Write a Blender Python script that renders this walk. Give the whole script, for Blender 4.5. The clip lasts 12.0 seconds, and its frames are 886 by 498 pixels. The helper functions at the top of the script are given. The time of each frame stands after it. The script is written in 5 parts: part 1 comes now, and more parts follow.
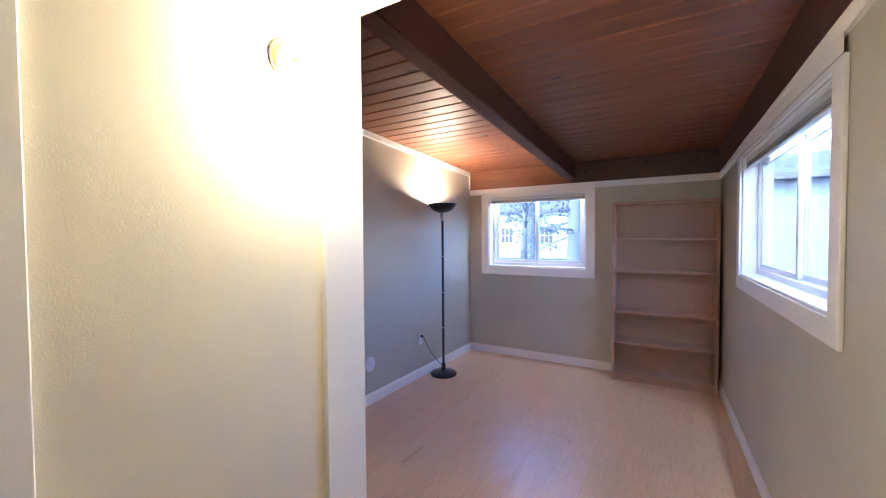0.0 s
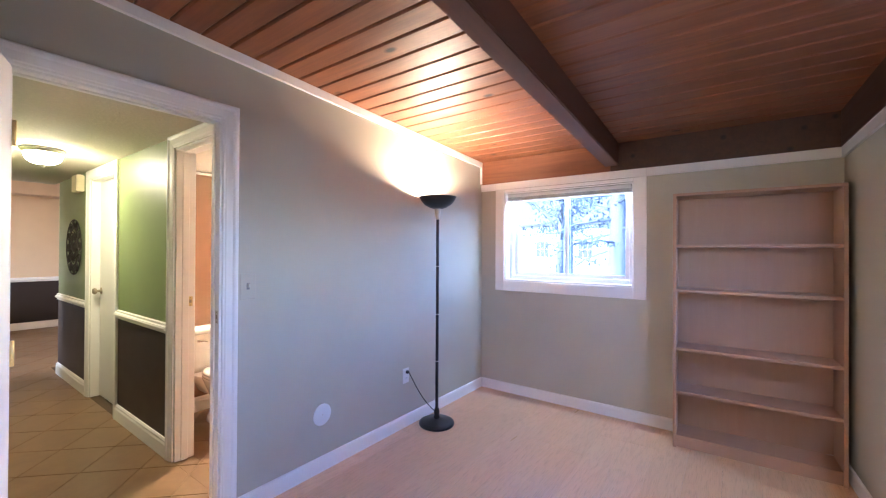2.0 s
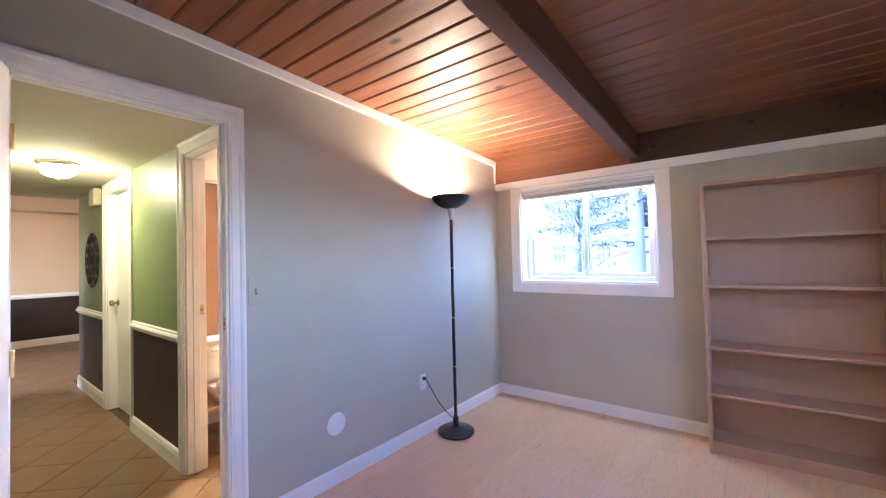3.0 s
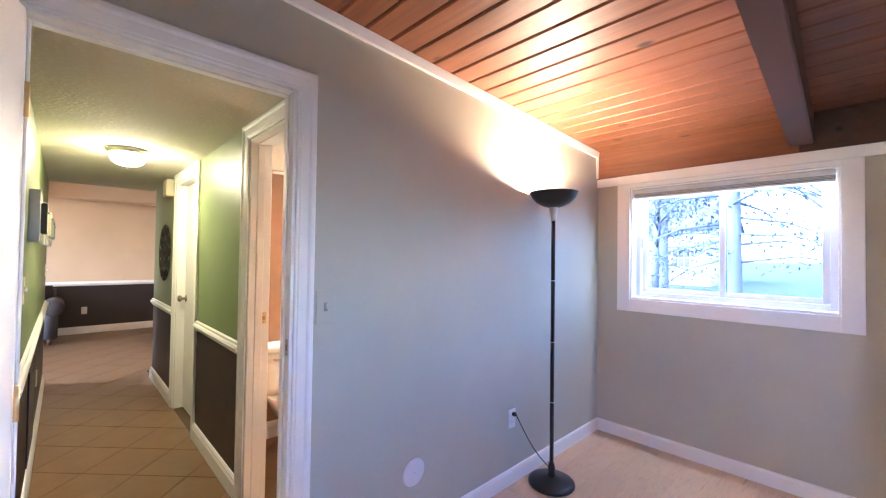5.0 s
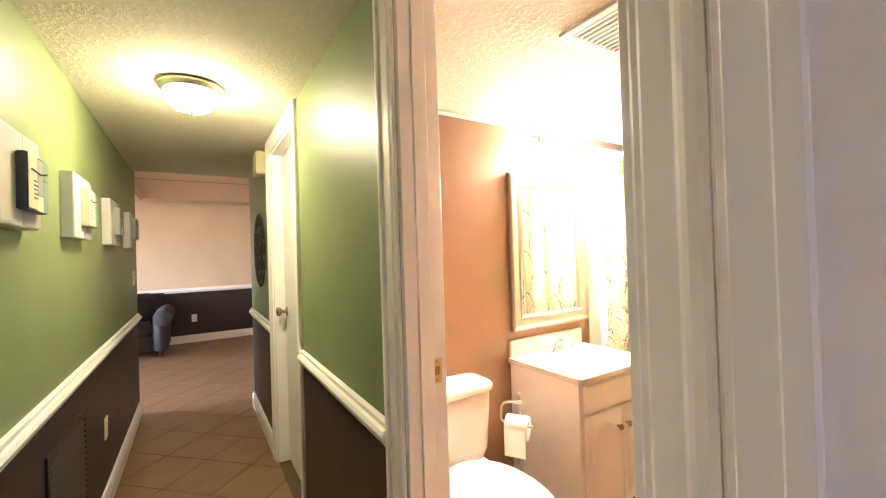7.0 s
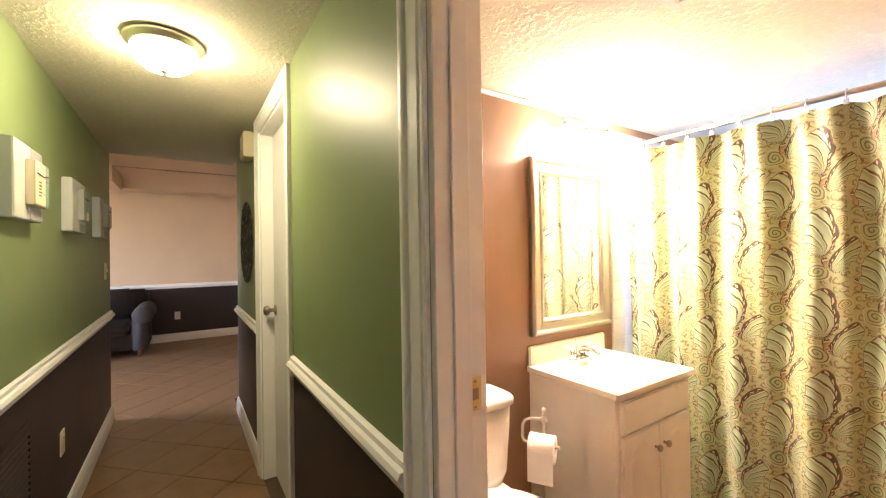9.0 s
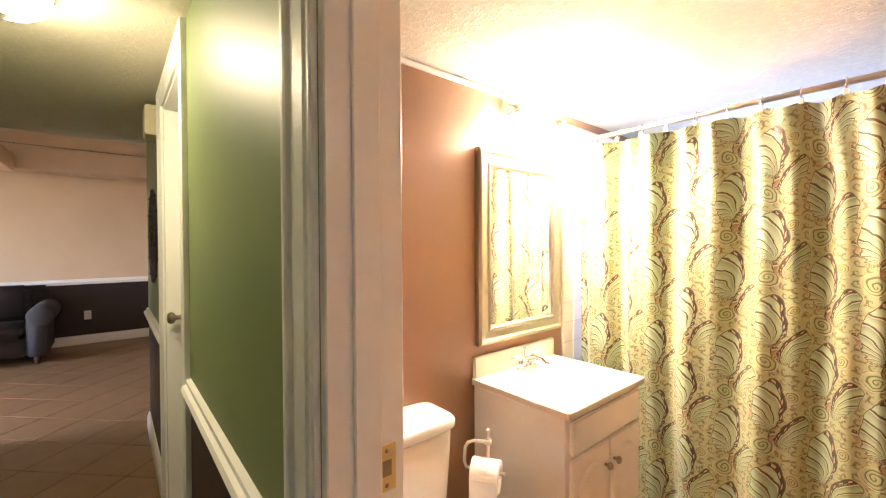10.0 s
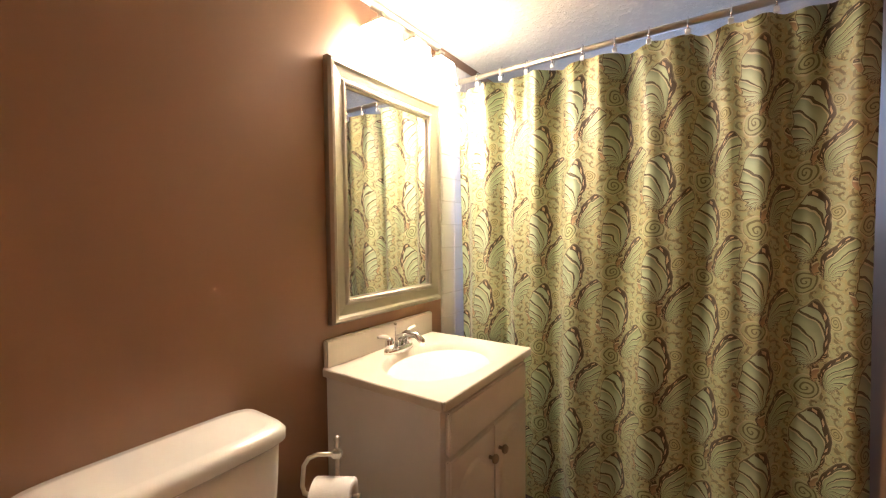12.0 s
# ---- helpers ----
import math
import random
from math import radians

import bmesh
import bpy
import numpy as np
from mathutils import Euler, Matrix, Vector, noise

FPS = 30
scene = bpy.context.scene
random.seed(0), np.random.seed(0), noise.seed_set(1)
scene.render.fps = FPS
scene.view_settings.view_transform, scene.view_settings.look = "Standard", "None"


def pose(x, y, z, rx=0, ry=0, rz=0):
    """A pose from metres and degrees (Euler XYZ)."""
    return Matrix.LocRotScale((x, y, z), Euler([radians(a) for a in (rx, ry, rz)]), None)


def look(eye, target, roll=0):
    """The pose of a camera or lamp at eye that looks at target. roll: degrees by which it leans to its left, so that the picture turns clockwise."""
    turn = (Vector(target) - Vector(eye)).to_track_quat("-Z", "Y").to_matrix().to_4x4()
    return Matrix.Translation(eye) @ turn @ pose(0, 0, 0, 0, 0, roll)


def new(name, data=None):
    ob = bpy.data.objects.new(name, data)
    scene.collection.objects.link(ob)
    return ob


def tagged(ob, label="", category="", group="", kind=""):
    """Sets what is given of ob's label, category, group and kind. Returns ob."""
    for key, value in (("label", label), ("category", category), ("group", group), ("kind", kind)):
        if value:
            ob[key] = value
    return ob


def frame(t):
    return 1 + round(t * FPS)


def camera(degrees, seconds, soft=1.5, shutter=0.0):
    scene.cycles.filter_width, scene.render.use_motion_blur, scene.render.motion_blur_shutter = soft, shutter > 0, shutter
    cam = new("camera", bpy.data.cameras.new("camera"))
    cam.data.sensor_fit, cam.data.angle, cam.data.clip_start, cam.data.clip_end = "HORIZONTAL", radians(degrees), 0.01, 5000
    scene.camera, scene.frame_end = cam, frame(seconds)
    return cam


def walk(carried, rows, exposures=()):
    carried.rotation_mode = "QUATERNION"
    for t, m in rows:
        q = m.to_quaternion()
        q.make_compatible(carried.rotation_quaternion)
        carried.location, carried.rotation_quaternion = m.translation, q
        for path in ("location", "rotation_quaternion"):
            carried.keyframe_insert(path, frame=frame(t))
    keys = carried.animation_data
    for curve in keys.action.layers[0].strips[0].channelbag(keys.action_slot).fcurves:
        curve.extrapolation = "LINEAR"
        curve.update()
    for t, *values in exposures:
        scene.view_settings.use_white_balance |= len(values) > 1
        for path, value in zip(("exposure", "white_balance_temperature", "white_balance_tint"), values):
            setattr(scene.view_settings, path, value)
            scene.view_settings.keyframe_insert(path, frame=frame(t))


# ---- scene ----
cam = camera(96.3, 12.0, soft=1.2)
PATH = [
    (0, (0.031, 0.199, 1.45), (-0.992, 1.916, 1.391), -0.4),
    (0.5, (-0.024, 0.574, 1.428), (-1.011, 2.314, 1.389), -0.9),
    (1, (-0.066, 0.88, 1.403), (-1.143, 2.566, 1.39), -0.5),
    (1.5, (-0.155, 1.1, 1.379), (-1.285, 2.75, 1.403), 0.8),
    (2, (-0.214, 1.246, 1.37), (-1.389, 2.864, 1.381), 0.3),
    (2.5, (-0.248, 1.304, 1.323), (-1.458, 2.895, 1.363), -0.8),
    (4.5, (-0.491, 1.469, 1.367), (-1.851, 2.936, 1.368), -0.3),
    (5, (-0.787, 1.566, 1.388), (-2.233, 2.947, 1.428), 0.8),
    (5.5, (-1.14, 1.679, 1.39), (-2.686, 2.948, 1.407), 0.1),
    (6, (-1.514, 1.756, 1.385), (-3.172, 2.873, 1.407), -0.7),
    (6.5, (-1.911, 1.811, 1.358), (-3.607, 2.871, 1.382), -0.9),
    (7, (-2.233, 1.872, 1.331), (-3.929, 2.932, 1.349), -1.8),
    (7.5, (-2.382, 1.892, 1.286), (-4.074, 2.958, 1.313), -1.5),
    (9.5, (-2.555, 1.97, 1.319), (-4.205, 3.099, 1.323), -0.2),
    (10, (-2.643, 2.104, 1.337), (-4.178, 3.385, 1.311), -0.3),
    (10.5, (-2.727, 2.273, 1.318), (-4.129, 3.699, 1.318), 0.0),
    (11, (-2.789, 2.391, 1.258), (-4.058, 3.937, 1.239), -0.3),
    (11.5, (-2.823, 2.455, 1.201), (-3.991, 4.077, 1.122), 0.0),
    (12, (-2.839, 2.472, 1.187), (-3.969, 4.12, 1.107), -0.5),
]
EXPOSURES = [(0, 4.47, 5500, 21), (1, 4.55, 5500, 21), (2, 5.03, 5550, 21), (4.5, 5.08, 5550, 21), (5.5, 4.97, 5550, 21), (6.5, 5.0, 5800, 22), (7, 4.85, 6000, 22), (7.5, 4.6, 6050, 22), (9.5, 4.25, 6050, 23), (10, 4.22, 6000, 23), (10.5, 4.15, 5950, 22), (11, 3.42, 5950, 22), (11.5, 2.95, 5900, 21), (12, 2.75, 5900, 21)]
walk(cam, [(t, look(eye, target, roll)) for t, eye, target, roll in PATH], EXPOSURES)

# ---- light ----
world = bpy.data.worlds.new("sky")
scene.world = world
world.use_nodes = True
wn = world.node_tree
sky = wn.nodes.new("ShaderNodeTexSky")
sky.sky_type, sky.sun_disc = "NISHITA", False
sky.sun_elevation, sky.sun_rotation = radians(38), radians(200)
sky.dust_density, sky.air_density = 0.8, 1.2
wn.nodes["Background"].inputs["Strength"].default_value = 0.15
wn.links.new(sky.outputs[0], wn.nodes["Background"].inputs["Color"])
sun = new("sun", bpy.data.lights.new("sun", "SUN"))
sun.data.energy, sun.data.angle, sun.data.color = 0.5, radians(12), (1, 0.95, 0.88)
sun.matrix_world = look((0, 0, 20), (6, 16, 6.6))

# area lamps added to strengthen the sky's light: hidden behind the blinds under the heads of the room's two windows,
# and in the unseen openings of the tub's and the living room's
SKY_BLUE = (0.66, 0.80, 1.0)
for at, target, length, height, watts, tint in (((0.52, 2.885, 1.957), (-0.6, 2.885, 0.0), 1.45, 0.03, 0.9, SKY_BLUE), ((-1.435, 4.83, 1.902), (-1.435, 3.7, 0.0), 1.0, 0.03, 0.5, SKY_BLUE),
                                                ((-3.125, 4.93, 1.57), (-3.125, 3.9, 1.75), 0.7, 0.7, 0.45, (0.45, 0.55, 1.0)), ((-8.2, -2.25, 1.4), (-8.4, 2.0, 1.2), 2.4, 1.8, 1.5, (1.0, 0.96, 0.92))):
    lamp = new("window_fill", bpy.data.lights.new("window_fill", "AREA"))
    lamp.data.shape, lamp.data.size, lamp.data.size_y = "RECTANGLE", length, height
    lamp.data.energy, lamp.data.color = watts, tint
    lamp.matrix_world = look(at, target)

WARM = (1.0, 0.76, 0.46)
HALL_WARM = (1.0, 0.84, 0.48)
BATH_WARM = (1.0, 0.82, 0.56)


# ---- materials ----
class Nodes:
    """A small wrapper that builds a material's nodes."""

    def __init__(self, name):
        self.mat = bpy.data.materials.new(name)
        self.mat.use_nodes = True
        self.tree = self.mat.node_tree
        self.bsdf = self.tree.nodes["Principled BSDF"]

    def put(self, kind, **inputs):
        n = self.tree.nodes.new(kind)
        for key, value in inputs.items():
            self.link(value, n.inputs[key.replace("_", " ")])
        return n

    def link(self, value, socket):
        if isinstance(value, bpy.types.NodeSocket):
            self.tree.links.new(value, socket)
        elif value is not None:
            if socket.type == "RGBA" and len(value) == 3:
                value = (*value, 1)
            socket.default_value = value

    def math(self, op, a, b=None, c=None, clamp=False):
        n = self.tree.nodes.new("ShaderNodeMath")
        n.operation, n.use_clamp = op, clamp
        for value, socket in zip((a, b, c), n.inputs):
            self.link(value, socket)
        return n.outputs[0]

    def mix(self, f, a, b, blend="MIX"):
        n = self.tree.nodes.new("ShaderNodeMix")
        n.data_type, n.blend_type = "RGBA", blend
        self.link(f, n.inputs[0])
        self.link(a, n.inputs[6])
        self.link(b, n.inputs[7])
        return n.outputs[2]

    def coords(self, scale=(1, 1, 1), uv=False):
        c = self.put("ShaderNodeTexCoord")
        if uv:
            return c.outputs["UV"]
        geo = self.put("ShaderNodeNewGeometry")
        m = self.put("ShaderNodeMapping", Vector=geo.outputs["Position"])
        m.inputs["Scale"].default_value = scale
        return m.outputs[0]

    def noise(self, scale, detail=4.0, rough=0.55, stretch=(1, 1, 1), vector=None):
        n = self.put("ShaderNodeTexNoise", Scale=scale, Detail=detail, Roughness=rough)
        self.link(vector if vector is not None else self.coords(stretch), n.inputs["Vector"])
        return n.outputs[0]

    def ramp(self, f, lo, hi):
        n = self.put("ShaderNodeMapRange", Value=f)
        n.inputs[1].default_value, n.inputs[2].default_value = lo, hi
        return n.outputs[0]

    def bump(self, height, strength=0.2, distance=0.002):
        n = self.put("ShaderNodeBump", Height=height, Strength=strength, Distance=distance)
        self.link(n.outputs[0], self.bsdf.inputs["Normal"])

    def done(self, color, rough=0.5, metal=0.0, **more):
        self.link(color, self.bsdf.inputs["Base Color"])
        self.link(rough, self.bsdf.inputs["Roughness"])
        self.link(metal, self.bsdf.inputs["Metallic"])
        for key, value in more.items():
            self.link(value, self.bsdf.inputs[key.replace("_", " ")])
        return self.mat


def shade(c, k):
    return tuple(min(1, x * k) for x in c)


def paint(name, color, rough=0.55, peel=0.25, vary=0.06, scale=260):
    n = Nodes(name)
    big = n.noise(1.3, 3)
    col = n.mix(n.ramp(big, 0.3, 0.7), shade(color, 1 - vary), shade(color, 1 + vary))
    n.bump(n.noise(scale, 2), peel, 0.0012)
    return n.done(col, n.math("ADD", n.math("MULTIPLY", n.noise(5, 2), 0.08), rough - 0.04))


def popcorn(name, color):
    n = Nodes(name)
    h = n.ramp(n.noise(46, 5, 0.6), 0.47, 0.66)
    n.bump(h, 0.4, 0.005)
    return n.done(n.mix(h, shade(color, 0.93), color), 0.85)


def metal(name, color, rough=0.25, wear=0.1):
    n = Nodes(name)
    return n.done(color, n.math("ADD", n.math("MULTIPLY", n.noise(40, 4), wear), rough), 1.0)


def plain(name, color, rough=0.4, grain=120, strength=0.08, **more):
    n = Nodes(name)
    n.bump(n.noise(grain, 3), strength, 0.001)
    return n.done(n.mix(n.noise(9, 4), shade(color, 0.92), shade(color, 1.06)), n.math("ADD", n.math("MULTIPLY", n.noise(14, 3), 0.1), rough), **more)


def wood(name, dark, light, along, rough=0.35, knots=False, per="island", fine=22, contrast=1.0):
    """Wood whose grain runs along x (0), y (1) or z (2)."""
    n = Nodes(name)
    if per == "island":
        r = n.put("ShaderNodeNewGeometry").outputs["Random Per Island"]
    else:
        r = n.put("ShaderNodeObjectInfo").outputs["Random"]
    geo = n.put("ShaderNodeNewGeometry")
    shift = n.put("ShaderNodeCombineXYZ", X=n.math("MULTIPLY", r, 37.0), Y=n.math("MULTIPLY", r, 91.0), Z=n.math("MULTIPLY", r, 53.0))
    pos = n.put("ShaderNodeVectorMath", Vector=geo.outputs["Position"])
    n.link(shift.outputs[0], pos.inputs[1])
    m = n.put("ShaderNodeMapping", Vector=pos.outputs[0])
    sc = [fine, fine, fine]
    sc[along] = fine * 0.06
    m.inputs["Scale"].default_value = sc
    warp = n.put("ShaderNodeTexNoise", Vector=m.outputs[0], Scale=1.0, Detail=6.0, Roughness=0.6, Distortion=0.8).outputs[0]
    m2 = n.put("ShaderNodeMapping", Vector=pos.outputs[0])
    sc2 = [fine * 9, fine * 9, fine * 9]
    sc2[along] = fine * 0.3
    m2.inputs["Scale"].default_value = sc2
    hair = n.put("ShaderNodeTexNoise", Vector=m2.outputs[0], Scale=1.0, Detail=3.0).outputs[0]
    f = n.math("ADD", n.math("MULTIPLY", n.ramp(warp, 0.5 - 0.22 / contrast, 0.5 + 0.22 / contrast), 0.75), n.math("MULTIPLY", hair, 0.25))
    col = n.mix(f, dark, light)
    col = n.mix(n.math("MULTIPLY", r, 0.35 if knots else 0.2), col, shade(dark, 0.8))
    if knots:
        m3 = n.put("ShaderNodeMapping", Vector=pos.outputs[0])
        sc3 = [4.2, 4.2, 4.2]
        sc3[along] = 2.2
        m3.inputs["Scale"].default_value = sc3
        v = n.put("ShaderNodeTexVoronoi", Vector=m3.outputs[0], Scale=1.0).outputs["Distance"]
        k = n.math("SUBTRACT", 1.0, n.ramp(v, 0.045, 0.105), clamp=True)
        col = n.mix(k, col, shade(dark, 0.22))
    n.bump(f, 0.12, 0.0015)
    return n.done(col, n.math("ADD", n.math("MULTIPLY", warp, 0.2), rough - 0.1))


def glow(name, color, strength, rough=0.4):
    n = Nodes(name)
    n.done((0.9, 0.87, 0.8), rough)
    n.link(color, n.bsdf.inputs["Emission Color"])
    n.link(strength, n.bsdf.inputs["Emission Strength"])
    return n.mat


def laminate():
    """Pale oak laminate: faint cathedral figure and short dark pores along y, a little different from plank to plank."""
    n = Nodes("oak_laminate")
    r = n.put("ShaderNodeObjectInfo").outputs["Random"]
    geo = n.put("ShaderNodeNewGeometry")
    shift = n.put("ShaderNodeCombineXYZ", X=n.math("MULTIPLY", r, 17.0), Y=n.math("MULTIPLY", r, 71.0), Z=0.0)
    pos = n.put("ShaderNodeVectorMath", Vector=geo.outputs["Position"])
    n.link(shift.outputs[0], pos.inputs[1])

    def stretched(sx, sy):
        m = n.put("ShaderNodeMapping", Vector=pos.outputs[0])
        m.inputs["Scale"].default_value = (sx, sy, 1.0)
        return m.outputs[0]

    field = n.put("ShaderNodeTexNoise", Vector=stretched(7.0, 0.9), Scale=1.0, Detail=2.0).outputs[0]
    rings = n.math("FRACT", n.math("MULTIPLY", field, 11.0))
    line = n.math("MULTIPLY", n.ramp(rings, 0.55, 0.98), 0.24)
    pores = n.put("ShaderNodeTexNoise", Vector=stretched(240.0, 9.0), Scale=1.0, Detail=2.0).outputs[0]
    pore = n.math("SUBTRACT", 1.0, n.ramp(pores, 0.34, 0.46), clamp=True)
    base = n.mix(r, (0.67, 0.455, 0.27), (0.73, 0.505, 0.31))
    col = n.mix(line, base, (0.52, 0.335, 0.205))
    col = n.mix(n.math("MULTIPLY", pore, 0.38), col, (0.42, 0.26, 0.155))
    n.bump(pores, 0.05, 0.0008)
    return n.done(col, n.math("ADD", n.math("MULTIPLY", field, 0.12), 0.24))


TAUPE = paint("taupe_paint", (0.49, 0.47, 0.375), 0.5, 0.1)
GREEN = paint("olive_green_paint", (0.195, 0.255, 0.108), 0.46, 0.06)
ESPRESSO = paint("espresso_paint", (0.027, 0.0175, 0.0165), 0.45, 0.08)
CLAY = paint("clay_brown_paint", (0.31, 0.174, 0.098), 0.4, 0.06)
BEIGE = paint("pink_beige_paint", (0.66, 0.50, 0.335), 0.55)
CREAM = paint("cream_paint", (0.76, 0.72, 0.58), 0.5)
TRIM = paint("white_trim_paint", (0.86, 0.85, 0.82), 0.42, 0.0, 0.012, 400)
DOORWHITE = paint("white_door_paint", (0.78, 0.77, 0.74), 0.42, 0.0, 0.012, 400)
POPCORN = popcorn("textured_ceiling_paint", (0.65, 0.61, 0.48))
POPBATH = popcorn("textured_bath_ceiling_paint", (0.79, 0.79, 0.69))
PINE = wood("stained_pine_boards", (0.15, 0.047, 0.018), (0.34, 0.125, 0.05), 0, 0.5, True)
BEAMWOOD = wood("dark_stained_beam", (0.085, 0.028, 0.013), (0.16, 0.058, 0.028), 1, 0.62, True)
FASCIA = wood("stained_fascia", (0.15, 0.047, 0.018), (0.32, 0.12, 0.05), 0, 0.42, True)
FASCIADARK = wood("dark_brown_fascia", (0.05, 0.02, 0.012), (0.11, 0.045, 0.025), 1, 0.45, True)
LAMINATE = laminate()
SHELFWOOD = wood("brown_shelf_laminate", (0.45, 0.275, 0.185), (0.52, 0.33, 0.232), 2, 0.42, False, "object", 30, 0.7)
VINYL = plain("white_vinyl", (0.80, 0.81, 0.82), 0.3, 200, 0.03)
PLASTIC = plain("ivory_plastic", (0.74, 0.66, 0.44), 0.35, 200, 0.03)
WHITEPLASTIC = plain("white_plastic", (0.78, 0.78, 0.77), 0.35, 200, 0.03)
BLACKMETAL = plain("black_enamel", (0.012, 0.012, 0.014), 0.28, 150, 0.06)
CHROME = metal("chrome", (0.82, 0.82, 0.82), 0.08, 0.06)
NICKEL = metal("brushed_nickel", (0.62, 0.58, 0.50), 0.28)
BRASS = metal("brass", (0.90, 0.70, 0.34), 0.38)
BRONZE = metal("dark_bronze", (0.34, 0.29, 0.22), 0.35)
# non-metal yellow: the brass's bright reflection is put into the colour
BRASSPLATE = plain("flat_yellow_brass_plate", (0.70, 0.55, 0.22), 0.3)
IRON = plain("dark_iron", (0.03, 0.026, 0.022), 0.6, 120, 0.3)
PORCELAIN = plain("white_porcelain", (0.82, 0.80, 0.74), 0.1, 30, 0.01)
MARBLE = plain("cultured_marble", (0.70, 0.64, 0.53), 0.3, 20, 0.01)
CABINET = plain("white_thermofoil", (0.80, 0.77, 0.70), 0.32, 60, 0.03)
PAPER = plain("tissue_paper", (0.84, 0.82, 0.78), 0.9, 300, 0.3)
CHAMPAGNE = metal("champagne_frame", (0.50, 0.45, 0.38), 0.36)
WALLTILE = plain("white_wall_tile", (0.82, 0.80, 0.76), 0.12, 12, 0.02)
GROUT = plain("grout", (0.11, 0.078, 0.048), 0.9, 300, 0.3)
WHITEGROUT = plain("white_grout", (0.66, 0.63, 0.58), 0.9, 300, 0.3)
SOFA = plain("charcoal_fabric", (0.05, 0.048, 0.055), 0.9, 500, 0.5)
CANVAS = plain("white_canvas", (0.50, 0.52, 0.50), 0.7, 600, 0.3)
CANVASWARM = plain("warm_white_brushwork", (0.56, 0.54, 0.46), 0.6, 90, 0.4)
LILAC = plain("lilac_grey_brushwork", (0.36, 0.34, 0.36), 0.6, 90, 0.4)
ARTEDGE = plain("blue_black_panel_edge", (0.035, 0.042, 0.045), 0.5, 60, 0.2)
ARTCREAM = plain("cream_paper", (0.66, 0.60, 0.42), 0.7, 80, 0.3)
ARTSAGE = plain("sage_paper", (0.20, 0.30, 0.23), 0.7, 80, 0.3)
ARTGREY = plain("grey_paper", (0.30, 0.32, 0.29), 0.7, 80, 0.3)
BLIND = plain("pale_grey_blind", (0.62, 0.62, 0.60), 0.5, 200, 0.05)
BLINDDARK = plain("blind_rail_shadow_grey", (0.20, 0.20, 0.20), 0.5, 200, 0.05)
CORD = plain("black_cord", (0.01, 0.01, 0.01), 0.5)
ROOFING = plain("grey_shingle", (0.16, 0.15, 0.15), 0.9, 30, 0.5)
SIDING = plain("white_siding", (0.55, 0.56, 0.57), 0.7, 20, 0.1)
GREYSIDING = plain("grey_siding", (0.27, 0.29, 0.32), 0.7, 20, 0.1)
WINDOWDARK = plain("dark_window_glass", (0.08, 0.09, 0.10), 0.1)
BARK = plain("grey_bark", (0.18, 0.18, 0.185), 0.95, 30, 0.8)
NEEDLES = plain("spruce_needles", (0.10, 0.12, 0.115), 0.8, 60, 0.5)

n = Nodes("mirror_silver")
MIRROR = n.done((0.93, 0.93, 0.92), 0.01, 1.0)
# blue-grey tint dims the overbright view outdoors; panes cast no shadow, so daylight stays full
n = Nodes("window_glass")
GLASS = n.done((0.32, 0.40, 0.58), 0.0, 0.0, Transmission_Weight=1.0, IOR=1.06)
n = Nodes("winter_grass")
g = n.noise(0.6, 5)
n.bump(n.noise(25, 4), 0.8, 0.03)
GRASS = n.done(n.mix(n.ramp(g, 0.35, 0.65), (0.12, 0.115, 0.06), (0.07, 0.10, 0.045)), 0.95)

n = Nodes("brown_floor_tile")
r = n.put("ShaderNodeObjectInfo").outputs["Random"]
cloud = n.noise(7, 6, 0.6)
c = n.mix(n.ramp(cloud, 0.35, 0.68), (0.20, 0.117, 0.054), (0.262, 0.158, 0.078))
c = n.mix(n.math("MULTIPLY", r, 0.4), c, (0.20, 0.116, 0.056))
n.bump(n.noise(35, 4), 0.15, 0.002)
FLOORTILE = n.done(c, n.math("ADD", n.math("MULTIPLY", cloud, 0.12), 0.26))


